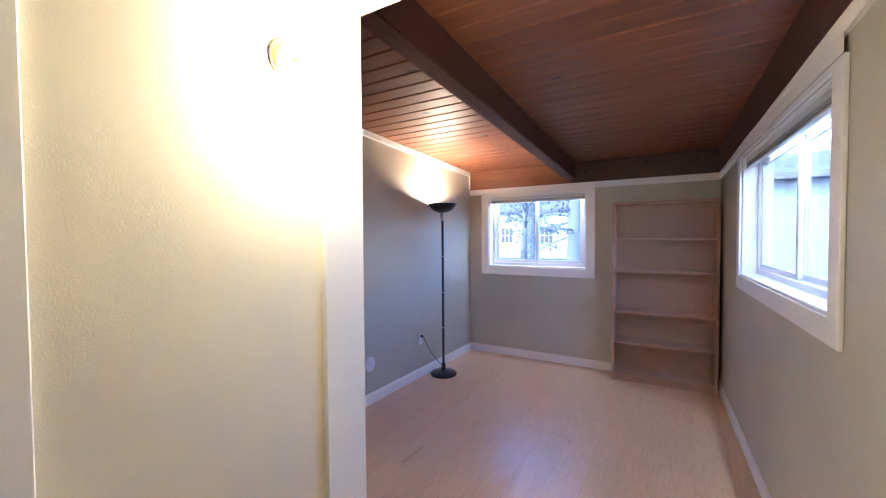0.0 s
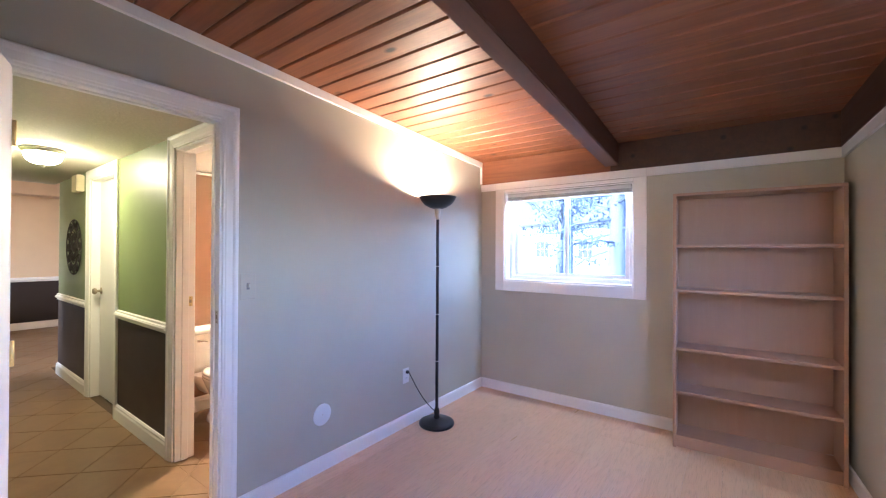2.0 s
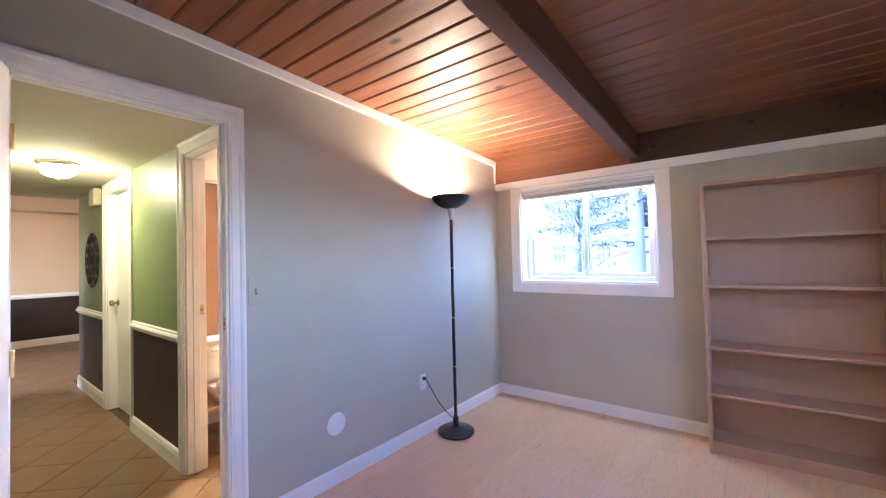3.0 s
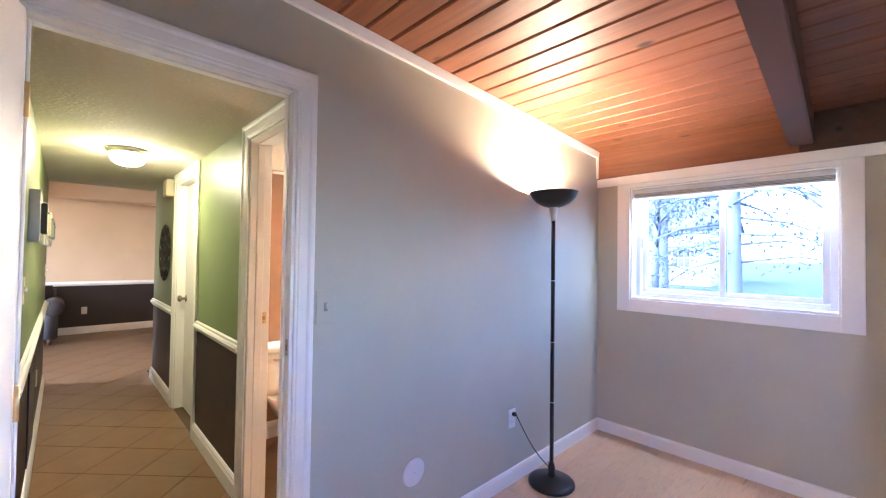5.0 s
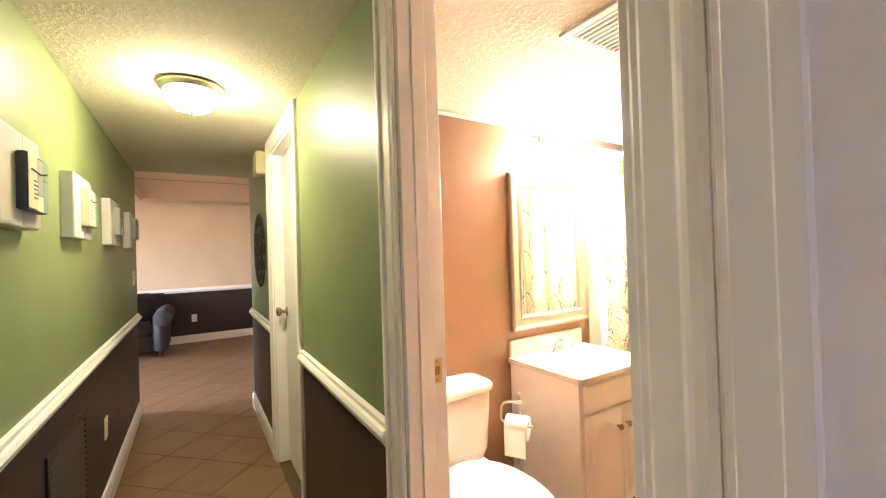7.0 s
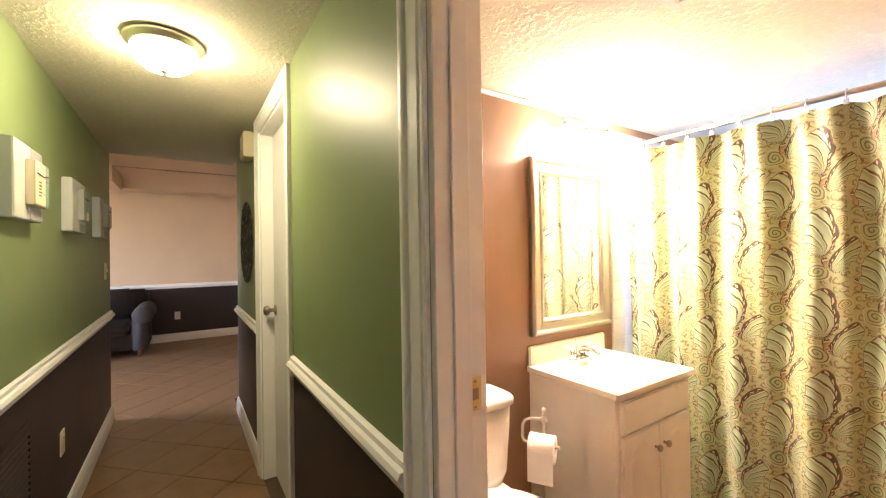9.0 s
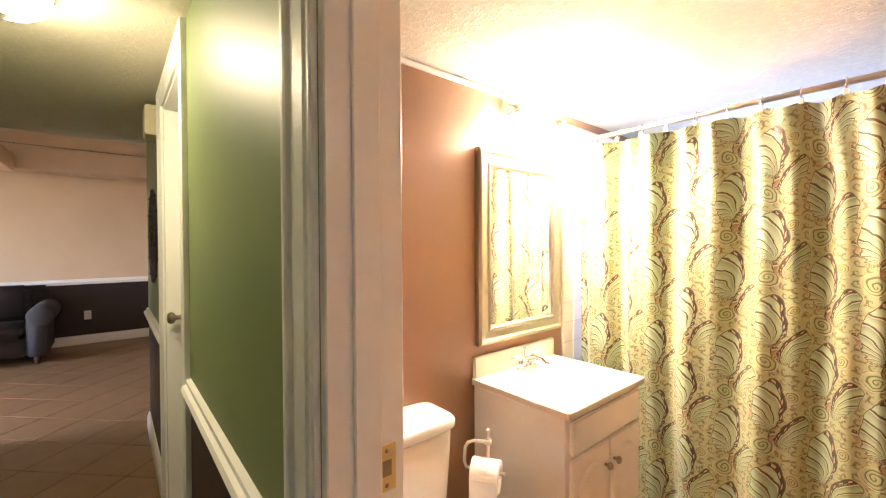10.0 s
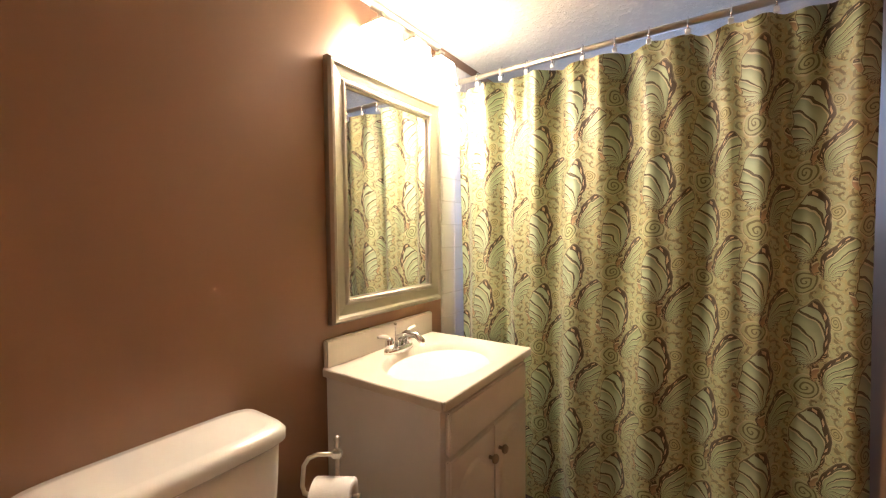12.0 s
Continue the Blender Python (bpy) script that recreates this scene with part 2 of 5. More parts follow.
def curtain_material():
    """Sage, tan and brown paisley plumes on a half-drop lattice."""
    n = Nodes("paisley_curtain_fabric")
    sep = n.put("ShaderNodeSeparateXYZ", Vector=n.coords(uv=True))
    u0, v0 = sep.outputs[0], sep.outputs[1]
    warp = n.put("ShaderNodeTexNoise", Vector=n.coords(uv=True), Scale=15.0, Detail=2.0)
    wsep = n.put("ShaderNodeSeparateXYZ", Vector=warp.outputs[1])
    u0 = n.math("ADD", u0, n.math("MULTIPLY", n.math("SUBTRACT", wsep.outputs[0], 0.5), 0.03))
    v0 = n.math("ADD", v0, n.math("MULTIPLY", n.math("SUBTRACT", wsep.outputs[1], 0.5), 0.03))

    def lattice(pu, pv, du, dv):
        u = n.math("DIVIDE", n.math("ADD", u0, du), pu)
        col = n.math("FLOOR", u)
        odd = n.math("FLOORED_MODULO", col, 2.0)
        v = n.math("ADD", n.math("DIVIDE", n.math("ADD", v0, dv), pv), n.math("MULTIPLY", odd, 0.5))
        x = n.math("SUBTRACT", n.math("FRACT", u), 0.5)
        y = n.math("SUBTRACT", n.math("FRACT", v), 0.5)
        return n.math("MULTIPLY", x, pu), n.math("MULTIPLY", y, pv)

    def polar(x, y, cx, cy):
        dx, dy = n.math("SUBTRACT", x, cx), n.math("SUBTRACT", y, cy)
        r = n.math("SQRT", n.math("ADD", n.math("MULTIPLY", dx, dx), n.math("MULTIPLY", dy, dy)))
        return r, n.math("ARCTAN2", dy, dx)

    def band(v, mid, half):
        return n.math("LESS_THAN", n.math("ABSOLUTE", n.math("SUBTRACT", v, mid)), half)

    def soft(v, lo, hi):
        return n.ramp(v, lo, hi)

    PU, PV = 0.165, 0.33
    TAN, BROWN, CREAMY = (0.37, 0.345, 0.165), (0.055, 0.036, 0.015), (0.52, 0.50, 0.31)
    ground = n.mix(n.noise(14, 3, vector=n.coords(uv=True)), shade(TAN, 0.88), shade(TAN, 1.12))

    def scrolls(col, pu, pv, du, dv, reach, curl, line, fill):
        """Small coiled tendrils, one to a cell."""
        x, y = lattice(pu, pv, du, dv)
        r, th = polar(x, y, 0.0, 0.0)
        s = n.math("SINE", n.math("SUBTRACT", n.math("MULTIPLY", n.math("LOGARITHM", n.math("ADD", r, 0.003), 2.718), curl), th))
        near = n.math("LESS_THAN", r, reach)
        col = n.mix(n.math("MULTIPLY", n.math("MULTIPLY", n.math("LESS_THAN", s, -0.1), near), 0.75), col, fill)
        return n.mix(n.math("MULTIPLY", n.math("MULTIPLY", n.math("GREATER_THAN", s, 0.72), near), 0.7), col, line)

    col = scrolls(ground, 0.055, 0.066, 0.02, 0.03, 0.031, 4.4, (0.10, 0.085, 0.035), (0.33, 0.39, 0.21))
    col = scrolls(col, 0.033, 0.037, 0.005, 0.012, 0.0165, 3.2, (0.13, 0.11, 0.045), (0.36, 0.39, 0.21))
    beads = n.put("ShaderNodeTexVoronoi", Vector=n.coords(uv=True), Scale=110.0).outputs["Distance"]
    col = n.mix(n.math("MULTIPLY", n.math("LESS_THAN", beads, 0.24), 0.5), col, CREAMY)

    def motif(cx, cy):
        """A cell of the half-drop lattice with its middle at (cx, cy)."""
        return lattice(PU, PV, PU / 2 - cx, PV / 2 - cy)

    def plume(col, cx, cy, hx, hy, lean, flip, leaf, turns, thick):
        """A curled feather: strands sweep out of its foot, and a dark beaded crescent bounds its back."""
        x, y = motif(cx, cy)
        x = n.math("MULTIPLY", n.math("SUBTRACT", x, n.math("MULTIPLY", y, lean)), flip)

        def ellipse(ox, oy, k):
            ex, ey = n.math("DIVIDE", n.math("SUBTRACT", x, ox), hx * k), n.math("DIVIDE", n.math("SUBTRACT", y, oy), hy * k)
            return n.math("ADD", n.math("MULTIPLY", ex, ex), n.math("MULTIPLY", ey, ey))

        r, th = polar(x, y, 0.25 * hx, -0.85 * hy)
        lobes = n.math("MULTIPLY", n.math("SINE", n.math("MULTIPLY", th, 15.0)), 0.10)
        e1 = n.math("ADD", ellipse(0, 0, 1.0), lobes)
        e2 = ellipse(-thick * hx, -0.10 * hy, 1.0)
        p = n.math("FRACT", n.math("SUBTRACT", n.math("MULTIPLY", th, turns / 6.2832), n.math("MULTIPLY", r, 17.0)))
        strand = n.mix(n.ramp(p, 0.08, 0.75), shade(leaf, 0.5), shade(leaf, 1.1))
        strand = n.mix(n.math("LESS_THAN", p, 0.16), strand, (0.075, 0.065, 0.028))
        strand = n.mix(band(p, 0.22, 0.05), strand, CREAMY)
        bead = n.math("MULTIPLY", n.math("GREATER_THAN", n.math("SINE", n.math("MULTIPLY", th, 40.0)), 0.2), band(e2, 1.20, 0.10))
        crescent = n.mix(bead, BROWN, (0.50, 0.38, 0.22))
        back = n.math("MULTIPLY", n.math("GREATER_THAN", e2, 1.0), n.math("GREATER_THAN", x, -0.25 * hx))
        inner = n.mix(back, strand, crescent)
        col = n.mix(n.math("MULTIPLY", n.math("LESS_THAN", e1, 1.18), 0.5), col, CREAMY)
        col = n.mix(n.math("MULTIPLY", n.math("LESS_THAN", e1, 1.10), 0.9), col, (0.11, 0.09, 0.04))
        return n.mix(n.math("LESS_THAN", e1, 1.0), col, inner)

    def coil(col, cx, cy, radius, line, fill):
        """A beaded snail coil."""
        x, y = motif(cx, cy)
        r, th = polar(x, y, 0.0, 0.0)
        s = n.math("SINE", n.math("ADD", n.math("MULTIPLY", r, 2 * 3.1416 * 2.6 / radius), th))
        body = n.mix(n.math("GREATER_THAN", s, 0.45), fill, line)
        col = n.mix(n.math("MULTIPLY", n.math("LESS_THAN", r, radius * 1.12), 0.75), col, CREAMY)
        return n.mix(n.math("LESS_THAN", r, radius), col, body)

    MINT, SAGE = (0.37, 0.45, 0.28), (0.32, 0.39, 0.21)
    col = coil(col, 0.066, 0.045, 0.021, (0.15, 0.14, 0.05), (0.38, 0.37, 0.18))
    col = coil(col, -0.012, -0.165, 0.034, (0.13, 0.13, 0.05), (0.36, 0.40, 0.21))
    col = plume(col, -0.052, -0.045, 0.011, 0.026, -0.5, 1.0, (0.36, 0.25, 0.13), 3.0, 0.4)
    col = plume(col, 0.012, -0.118, 0.010, 0.030, 0.1, -1.0, (0.36, 0.25, 0.13), 3.0, 0.4)
    col = plume(col, 0.070, -0.095, 0.038, 0.066, 0.45, -1.0, SAGE, 15.0, 0.30)
    col = plume(col, 0.0, 0.0, 0.050, 0.100, 0.10, 1.0, MINT, 13.0, 0.24)
    n.bump(n.noise(420, 2, vector=n.coords(uv=True)), 0.15, 0.001)
    return n.done(col, 0.5, 0.0, Sheen_Weight=0.2)


CURTAIN = curtain_material()


# ---- shaping helpers ----
def box(bm, lo, hi, bevel=0.0, segments=1):
    made = bmesh.ops.create_cube(bm, size=1)["verts"]
    for v in made:
        v.co = Vector([lo[i] + (v.co[i] + 0.5) * (hi[i] - lo[i]) for i in range(3)])
    if bevel:
        edges = list({e for v in made for e in v.link_edges})
        bmesh.ops.bevel(bm, geom=edges, offset=bevel, segments=segments, affect="EDGES")
    return bm


def boxes(*specs, bevel=0.0):
    bm = bmesh.new()
    for lo, hi in specs:
        box(bm, lo, hi, bevel)
    return bm


def lathe(profile, centre=(0, 0, 0), axis="z", steps=32, squash=(1, 1)):
    """A turned body from (radius, height) pairs."""
    bm = bmesh.new()
    rings = []
    for r, h in profile:
        ring = []
        for i in range(steps):
            a = 2 * math.pi * i / steps
            p = (r * math.cos(a) * squash[0], r * math.sin(a) * squash[1], h)
            if axis == "x":
                p = (h, p[0], p[1])
            elif axis == "y":
                p = (p[0], h, p[1])
            ring.append(bm.verts.new(Vector(p) + Vector(centre)))
        rings.append(ring)
    for a, b in zip(rings, rings[1:]):
        for i in range(steps):
            bm.faces.new((a[i], a[(i + 1) % steps], b[(i + 1) % steps], b[i]))
    for ring, r in ((rings[0], profile[0][0]), (rings[-1], profile[-1][0])):
        if r > 1e-5:
            bm.faces.new(ring)
    bmesh.ops.remove_doubles(bm, verts=bm.verts, dist=1e-6)
    bmesh.ops.recalc_face_normals(bm, faces=bm.faces)
    for f in bm.faces:
        f.smooth = True
    return bm


def tube(points, radius, steps=10, bm=None):
    """A round bar along a line of points; radius may be one number or one for each point."""
    bm = bm or bmesh.new()
    pts = [Vector(p) for p in points]
    rads = radius if isinstance(radius, (list, tuple)) else [radius] * len(pts)
    rings = []
    side = None
    for i, p in enumerate(pts):
        d = (pts[min(i + 1, len(pts) - 1)] - pts[max(i - 1, 0)]).normalized()
        if side is None:
            side = d.orthogonal().normalized()
        side = (side - d * side.dot(d)).normalized()
        up = d.cross(side)
        rings.append([bm.verts.new(p + (side * math.cos(2 * math.pi * k / steps) + up * math.sin(2 * math.pi * k / steps)) * rads[i]) for k in range(steps)])
    fs = []
    for a, b in zip(rings, rings[1:]):
        for k in range(steps):
            fs.append(bm.faces.new((a[k], a[(k + 1) % steps], b[(k + 1) % steps], b[k])))
    fs.append(bm.faces.new(rings[0]))
    fs.append(bm.faces.new(rings[-1]))
    bmesh.ops.recalc_face_normals(bm, faces=fs)
    for f in fs:
        f.smooth = True
    return bm


def extrude_profile(profile, a, b, normal):
    """A moulding: profile of (out, up) pairs swept from a to b; out runs along normal."""
    bm = bmesh.new()
    nrm = Vector(normal)
    ends = []
    for p in (Vector(a), Vector(b)):
        ends.append([bm.verts.new(p + nrm * o + Vector((0, 0, u))) for o, u in profile])
    k = len(profile)
    for i in range(k):
        bm.faces.new((ends[0][i], ends[0][(i + 1) % k], ends[1][(i + 1) % k], ends[1][i]))
    bm.faces.new(ends[0])
    bm.faces.new(ends[1])
    bmesh.ops.recalc_face_normals(bm, faces=bm.faces)
    return bm


def mesh_of(name, bm, materials):
    data = bpy.data.meshes.new(name)
    bm.to_mesh(data)
    bm.free()
    for m in materials if isinstance(materials, (list, tuple)) else [materials]:
        data.materials.append(m)
    return data


def part(name, bm, material, parent, label=""):
    ob = new(name, mesh_of(name, bm, material))
    ob.parent = parent
    if parent is not None:
        ob.matrix_parent_inverse = parent.matrix_basis.inverted() if parent.parent is None else Matrix.Identity(4)
    return tagged(ob, label)


def thing(name, at, label, category, group="", kind=""):
    ob = new(name)
    ob.empty_display_size = 0.1
    ob.matrix_basis = Matrix.Translation(at) if not isinstance(at, Matrix) else at
    return tagged(ob, label, category, group, kind)


def structure(name, bm, material, label):
    return tagged(new(name, mesh_of(name, bm, material)), label, name.split("_")[0], kind="structure")


def wall(name, lo, hi, holes, materials, pick, label):
    """A thick wall along x or y, with openings (start, end, bottom, top) along its length; pick(centre, normal) chooses the paint."""
    ax = 0 if hi[0] - lo[0] > hi[1] - lo[1] else 1
    cuts = sorted({lo[ax], hi[ax], *[h[0] for h in holes], *[h[1] for h in holes]})
    levels = sorted({lo[2], hi[2], *[h[2] for h in holes], *[h[3] for h in holes]} | ({0.845} if len(materials) > 2 else set()))
    grid = {}
    bm = bmesh.new()

    def solid(i, j):
        if not (0 <= i < len(cuts) - 1 and 0 <= j < len(levels) - 1):
            return False
        c, z = (cuts[i] + cuts[i + 1]) / 2, (levels[j] + levels[j + 1]) / 2
        return not any(h[0] < c < h[1] and h[2] < z < h[3] for h in holes)

    def vert(i, j, k):
        p = [0, 0, levels[j]]
        p[ax], p[1 - ax] = cuts[i], (lo, hi)[k][1 - ax]
        key = (i, j, k)
        if key not in grid:
            grid[key] = bm.verts.new(p)
        return grid[key]

    for i in range(len(cuts) - 1):
        for j in range(len(levels) - 1):
            if not solid(i, j):
                continue
            for k in (0, 1):
                bm.faces.new((vert(i, j, k), vert(i + 1, j, k), vert(i + 1, j + 1, k), vert(i, j + 1, k)))
            for di, a, b in ((-1, (i, j), (i, j + 1)), (1, (i + 1, j), (i + 1, j + 1))):
                if not solid(i + di, j):
                    bm.faces.new((vert(*a, 0), vert(*b, 0), vert(*b, 1), vert(*a, 1)))
            for dj, a, b in ((-1, (i, j), (i + 1, j)), (1, (i, j + 1), (i + 1, j + 1))):
                if not solid(i, j + dj):
                    bm.faces.new((vert(*a, 0), vert(*b, 0), vert(*b, 1), vert(*a, 1)))
    bmesh.ops.recalc_face_normals(bm, faces=bm.faces)
    for f in bm.faces:
        f.material_index = pick(f.calc_center_median(), f.normal)
    return structure(name, bm, materials, label)


# ---- plan ----
WX, EX, NY, SY = -2.276, 0.365, 4.76, 1.04     # faces of the room's walls
WB = -2.365                                    # back of the west wall
HN, HS = 2.305, 1.435                          # faces of the hall's walls
BW, BS, BN = -3.885, 2.42, 4.86                # bathroom faces
HALLZ, BATHZ = 2.105, 2.035


def roofz(y):
    return 2.268 + 0.048 * (NY - y)


floor = structure("floor", boxes(((WX - 0.07, SY - 2.3, -0.12), (EX + 0.3, NY + 0.17, -0.008))), GROUT, "oak laminate plank floor of the room")
floor_tiled = structure("floor_tiled", boxes(((-10.1, -1.2, -0.12), (WX - 0.072, 5.0, -0.006))), GROUT, "brown ceramic tile floor laid diagonally")

ONE = lambda c, nn: 0
wall("wall_west", (WB, 0.9, 0), (WX, 5.0, 2.5), [(1.462, 2.208, 0, 2.03)], [TAUPE, GREEN, ESPRESSO, CLAY],
     lambda c, nn: 0 if nn.x > 0.5 or abs(nn.x) < 0.5 else (3 if c.y > 2.4 else (2 if c.z < 0.845 else 1)), "taupe painted wall with a doorway to the hall")
wall("wall_north", (WX, NY, 0), (EX + 0.16, NY + 0.17, 2.5), [(-2.015, -0.855, 1.085, 1.945)], [TAUPE], ONE, "taupe painted outer wall with a slider window")
wall("wall_east", (EX, -1.4, 0), (EX + 0.17, NY, 2.6), [(2.05, 3.72, 1.165, 2.0)], [TAUPE], ONE, "taupe painted outer wall with a wide slider window")
wall("wall_south", (WX, 0.91, 0), (EX + 0.22, SY, 2.6), [(-0.75, 0.50, 0, 2.08)], [TAUPE, CREAM], lambda c, nn: 0 if nn.y > 0.5 else 1, "stub wall with a cased opening, cream inside")
wall("wall_entry_west", (-0.87, -1.4, 0), (-0.75, 0.909, 2.4), [], [CREAM], ONE, "cream painted wall with a glass wall lamp")
wall("wall_entry_south", (-0.75, -1.5, 0), (EX + 0.3, -1.4, 2.4), [], [CREAM], ONE, "cream painted wall behind the entry")
structure("ceiling_entry", boxes(((-0.75, -1.4, 2.25), (EX + 0.35, 0.909, 2.3))), CREAM, "flat cream painted ceiling")
two = lambda side: (lambda c, nn: (3 if nn.y > 0.5 and side > 0 and c.x > -4.0 else (1 if c.z < 0.845 else 0)))
wall("wall_hall_north", (-6.25, HN, 0), (WB, BS, 2.6), [(-3.128, -2.50, 0, 2.03), (-5.03, -4.31, 0, 2.02)], [GREEN, ESPRESSO, TRIM, CLAY], two(1), "olive green hall wall, dark brown below the chair rail")
wall("wall_hall_south", (-6.60, HS - 0.12, 0), (-2.95, HS, 2.6), [], [GREEN, ESPRESSO, TRIM], two(-1), "olive green hall wall, dark brown below the chair rail")
wall("wall_hall_nook", (-3.07, 0.3, 0), (-2.95, HS - 0.12, 2.6), [], [GREEN, ESPRESSO, TRIM], two(-1), "olive green wall of the hall's nook")
wall("wall_nook_south", (-3.0, 0.2, 0), (WB, 0.3, 2.6), [], [GREEN, ESPRESSO, TRIM], two(-1), "olive green end wall of the nook")
wall("wall_nook_east", (WB, 0.3, 0), (WB + 0.1, 0.9, 2.6), [], [GREEN, ESPRESSO, TRIM], two(-1), "olive green side wall of the nook")
wall("wall_bath_west", (BW - 0.1, BS, 0), (BW, 5.0, 2.6), [], [CLAY], ONE, "clay brown painted bathroom wall")
wall("wall_bath_east", (-2.445, BS, 0), (WB, BN, 2.6), [], [CLAY], ONE, "clay brown painted bathroom wall")
wall("wall_bath_north", (BW, BN, 0), (WB, 5.0, 2.6), [(-3.5, -2.75, 1.2, 1.95)], [WALLTILE], ONE, "white tiled wall of the tub alcove")
structure("ceiling_hall", boxes(((-6.45, HS, HALLZ), (WB, HN, HALLZ + 0.06)), ((-3.0, 0.3, HALLZ), (WB, HS - 0.002, HALLZ + 0.06))), POPCORN, "textured cream hall ceiling")
structure("ceiling_bath", boxes(((BW, BS, BATHZ), (WB, BN, BATHZ + 0.06))), POPBATH, "heavily textured white bathroom ceiling")
# closet behind its door
structure("wall_closet", boxes(((-5.2, BS + 0.3, 0), (-4.1, BS + 0.36, 2.3))), CREAM, "back of the closet")
# living room at the hall's end
wall("wall_living_west", (-10.04, -2.2, 0), (-9.92, 5.6, 3.2), [], [BEIGE, ESPRESSO, TRIM], lambda c, nn: 1 if c.z < 0.845 else 0, "beige living room wall, dark brown below the chair rail")
wall("wall_living_north", (-9.92, 5.5, 0), (-6.2, 5.6, 3.2), [], [BEIGE], ONE, "beige living room side wall")
wall("wall_living_south", (-9.92, -2.3, 0), (-6.5, -2.2, 3.2), [(-9.5, -6.9, 0.4, 2.4)], [BEIGE], ONE, "beige living room side wall with a window")
wall("wall_living_east", (-6.25, BS, 0), (-6.15, 5.5, 3.2), [], [BEIGE], ONE, "beige wall beside the hall's mouth")
wall("wall_living_back", (-6.60, -2.2, 0), (-6.50, HS - 0.12, 3.2), [], [BEIGE], ONE, "beige wall beside the hall's mouth")
structure("wall_over_hall", boxes(((-6.45, HS, HALLZ + 0.06), (-6.35, HN, 3.2))), BEIGE, "beige wall over the hall's mouth")
structure("ceiling_living", boxes(((-9.92, -2.2, 3.0), (-6.2, 5.5, 3.06))), BEIGE, "plain living room ceiling")
structure("soffit", boxes(((-9.92, -2.2, 2.27), (-9.55, 5.5, 2.76)), bevel=0.004), BEIGE, "boxed beige soffit along the living room wall")
structure("soffit_side", boxes(((-9.55, 0.3, 2.22), (-8.6, 1.22, 2.42)), bevel=0.004), BEIGE, "boxed duct under the living room ceiling")

# boarded ceiling of the room, one mesh
bm = bmesh.new()
y, i = SY - 0.13, 0
rnd = random.Random(4)
while y < NY:
    w = 0.132
    y1 = min(y + w - 0.006, NY)
    z0, z1 = roofz(y), roofz(y1)
    prof = [(y, z0 + 0.008), (y + 0.008, z0), (y1 - 0.008, z1), (y1, z1 + 0.008), (y1, z1 + 0.03), (y, z0 + 0.03)]
    ends = [[bm.verts.new((x, py, pz)) for py, pz in prof] for x in (WX, EX + 0.17)]
    for k in range(6):
        bm.faces.new((ends[0][k], ends[0][(k + 1) % 6], ends[1][(k + 1) % 6], ends[1][k]))
    bm.faces.new(ends[0])
    bm.faces.new(ends[1])
    y += w
bmesh.ops.recalc_face_normals(bm, faces=bm.faces)
structure("ceiling", bm, PINE, "sloping ceiling of reddish stained pine boards")
bm = bmesh.new()
box(bm, (WX - 0.14, SY - 0.13, 0.035), (EX + 0.36, NY + 0.17, 0.08))
for v in bm.verts:
    v.co.z += roofz(v.co.y)
structure("ceiling_deck", bm, BEAMWOOD, "dark deck above the ceiling boards")


def sloped_beam(name, x0s, x1s, x0n, x1n, drop, material, label, y0=SY, y1=NY - 0.02):
    bm = bmesh.new()
    box(bm, (0, y0, -drop), (1, y1, 0.002), 0.0)
    for v in bm.verts:
        f = (v.co.y - y0) / (y1 - y0)
        lo, hi = x0s + (x0n - x0s) * f, x1s + (x1n - x1s) * f
        v.co.x = lo + v.co.x * (hi - lo)
        v.co.z += roofz(v.co.y)
    bmesh.ops.bevel(bm, geom=list(bm.edges), offset=0.006, segments=2, affect="EDGES")
    return structure(name, bm, material, label)


sloped_beam("beam", -1.0, -0.895, -1.075, -0.965, 0.185, BEAMWOOD, "dark stained ceiling beam with worn edges")
# wood fascia above the outer walls
bm = bmesh.new()
box(bm, (WX, NY - 0.02, 2.042), (-1.03, NY - 0.001, roofz(NY) + 0.001), 0.002)
structure("trim_fascia_north", bm, FASCIA, "reddish stained knotty fascia board")
# darker boards from the beam eastwards and along the east wall
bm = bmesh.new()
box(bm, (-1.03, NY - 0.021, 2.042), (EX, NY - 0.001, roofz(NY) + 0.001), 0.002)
structure("trim_fascia_north_dark", bm, FASCIADARK, "dark brown fascia board")
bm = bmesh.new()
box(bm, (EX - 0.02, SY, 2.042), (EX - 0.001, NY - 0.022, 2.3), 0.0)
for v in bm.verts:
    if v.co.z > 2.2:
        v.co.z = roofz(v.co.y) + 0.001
structure("trim_fascia_east", bm, FASCIADARK, "dark brown fascia board along the outer wall")

# ---- mouldings ----
BASE = [(0, 0), (0.014, 0), (0.014, 0.075), (0.010, 0.088), (0, 0.092)]
BASEHALL = [(0, 0), (0.018, 0), (0.018, 0.085), (0.013, 0.098), (0.013, 0.108), (0.006, 0.120), (0, 0.122)]
RAIL = [(0, 0), (0.012, 0.004), (0.012, 0.018), (0.026, 0.026), (0.030, 0.038), (0.024, 0.050), (0.014, 0.054), (0.014, 0.068), (0, 0.073)]
FLAT = [(0, 0), (0.016, 0), (0.016, 0.066), (0, 0.066)]


def moulding(name, profile, a, b, normal, label):
    return structure(name, extrude_profile(profile, a, b, normal), TRIM, label)


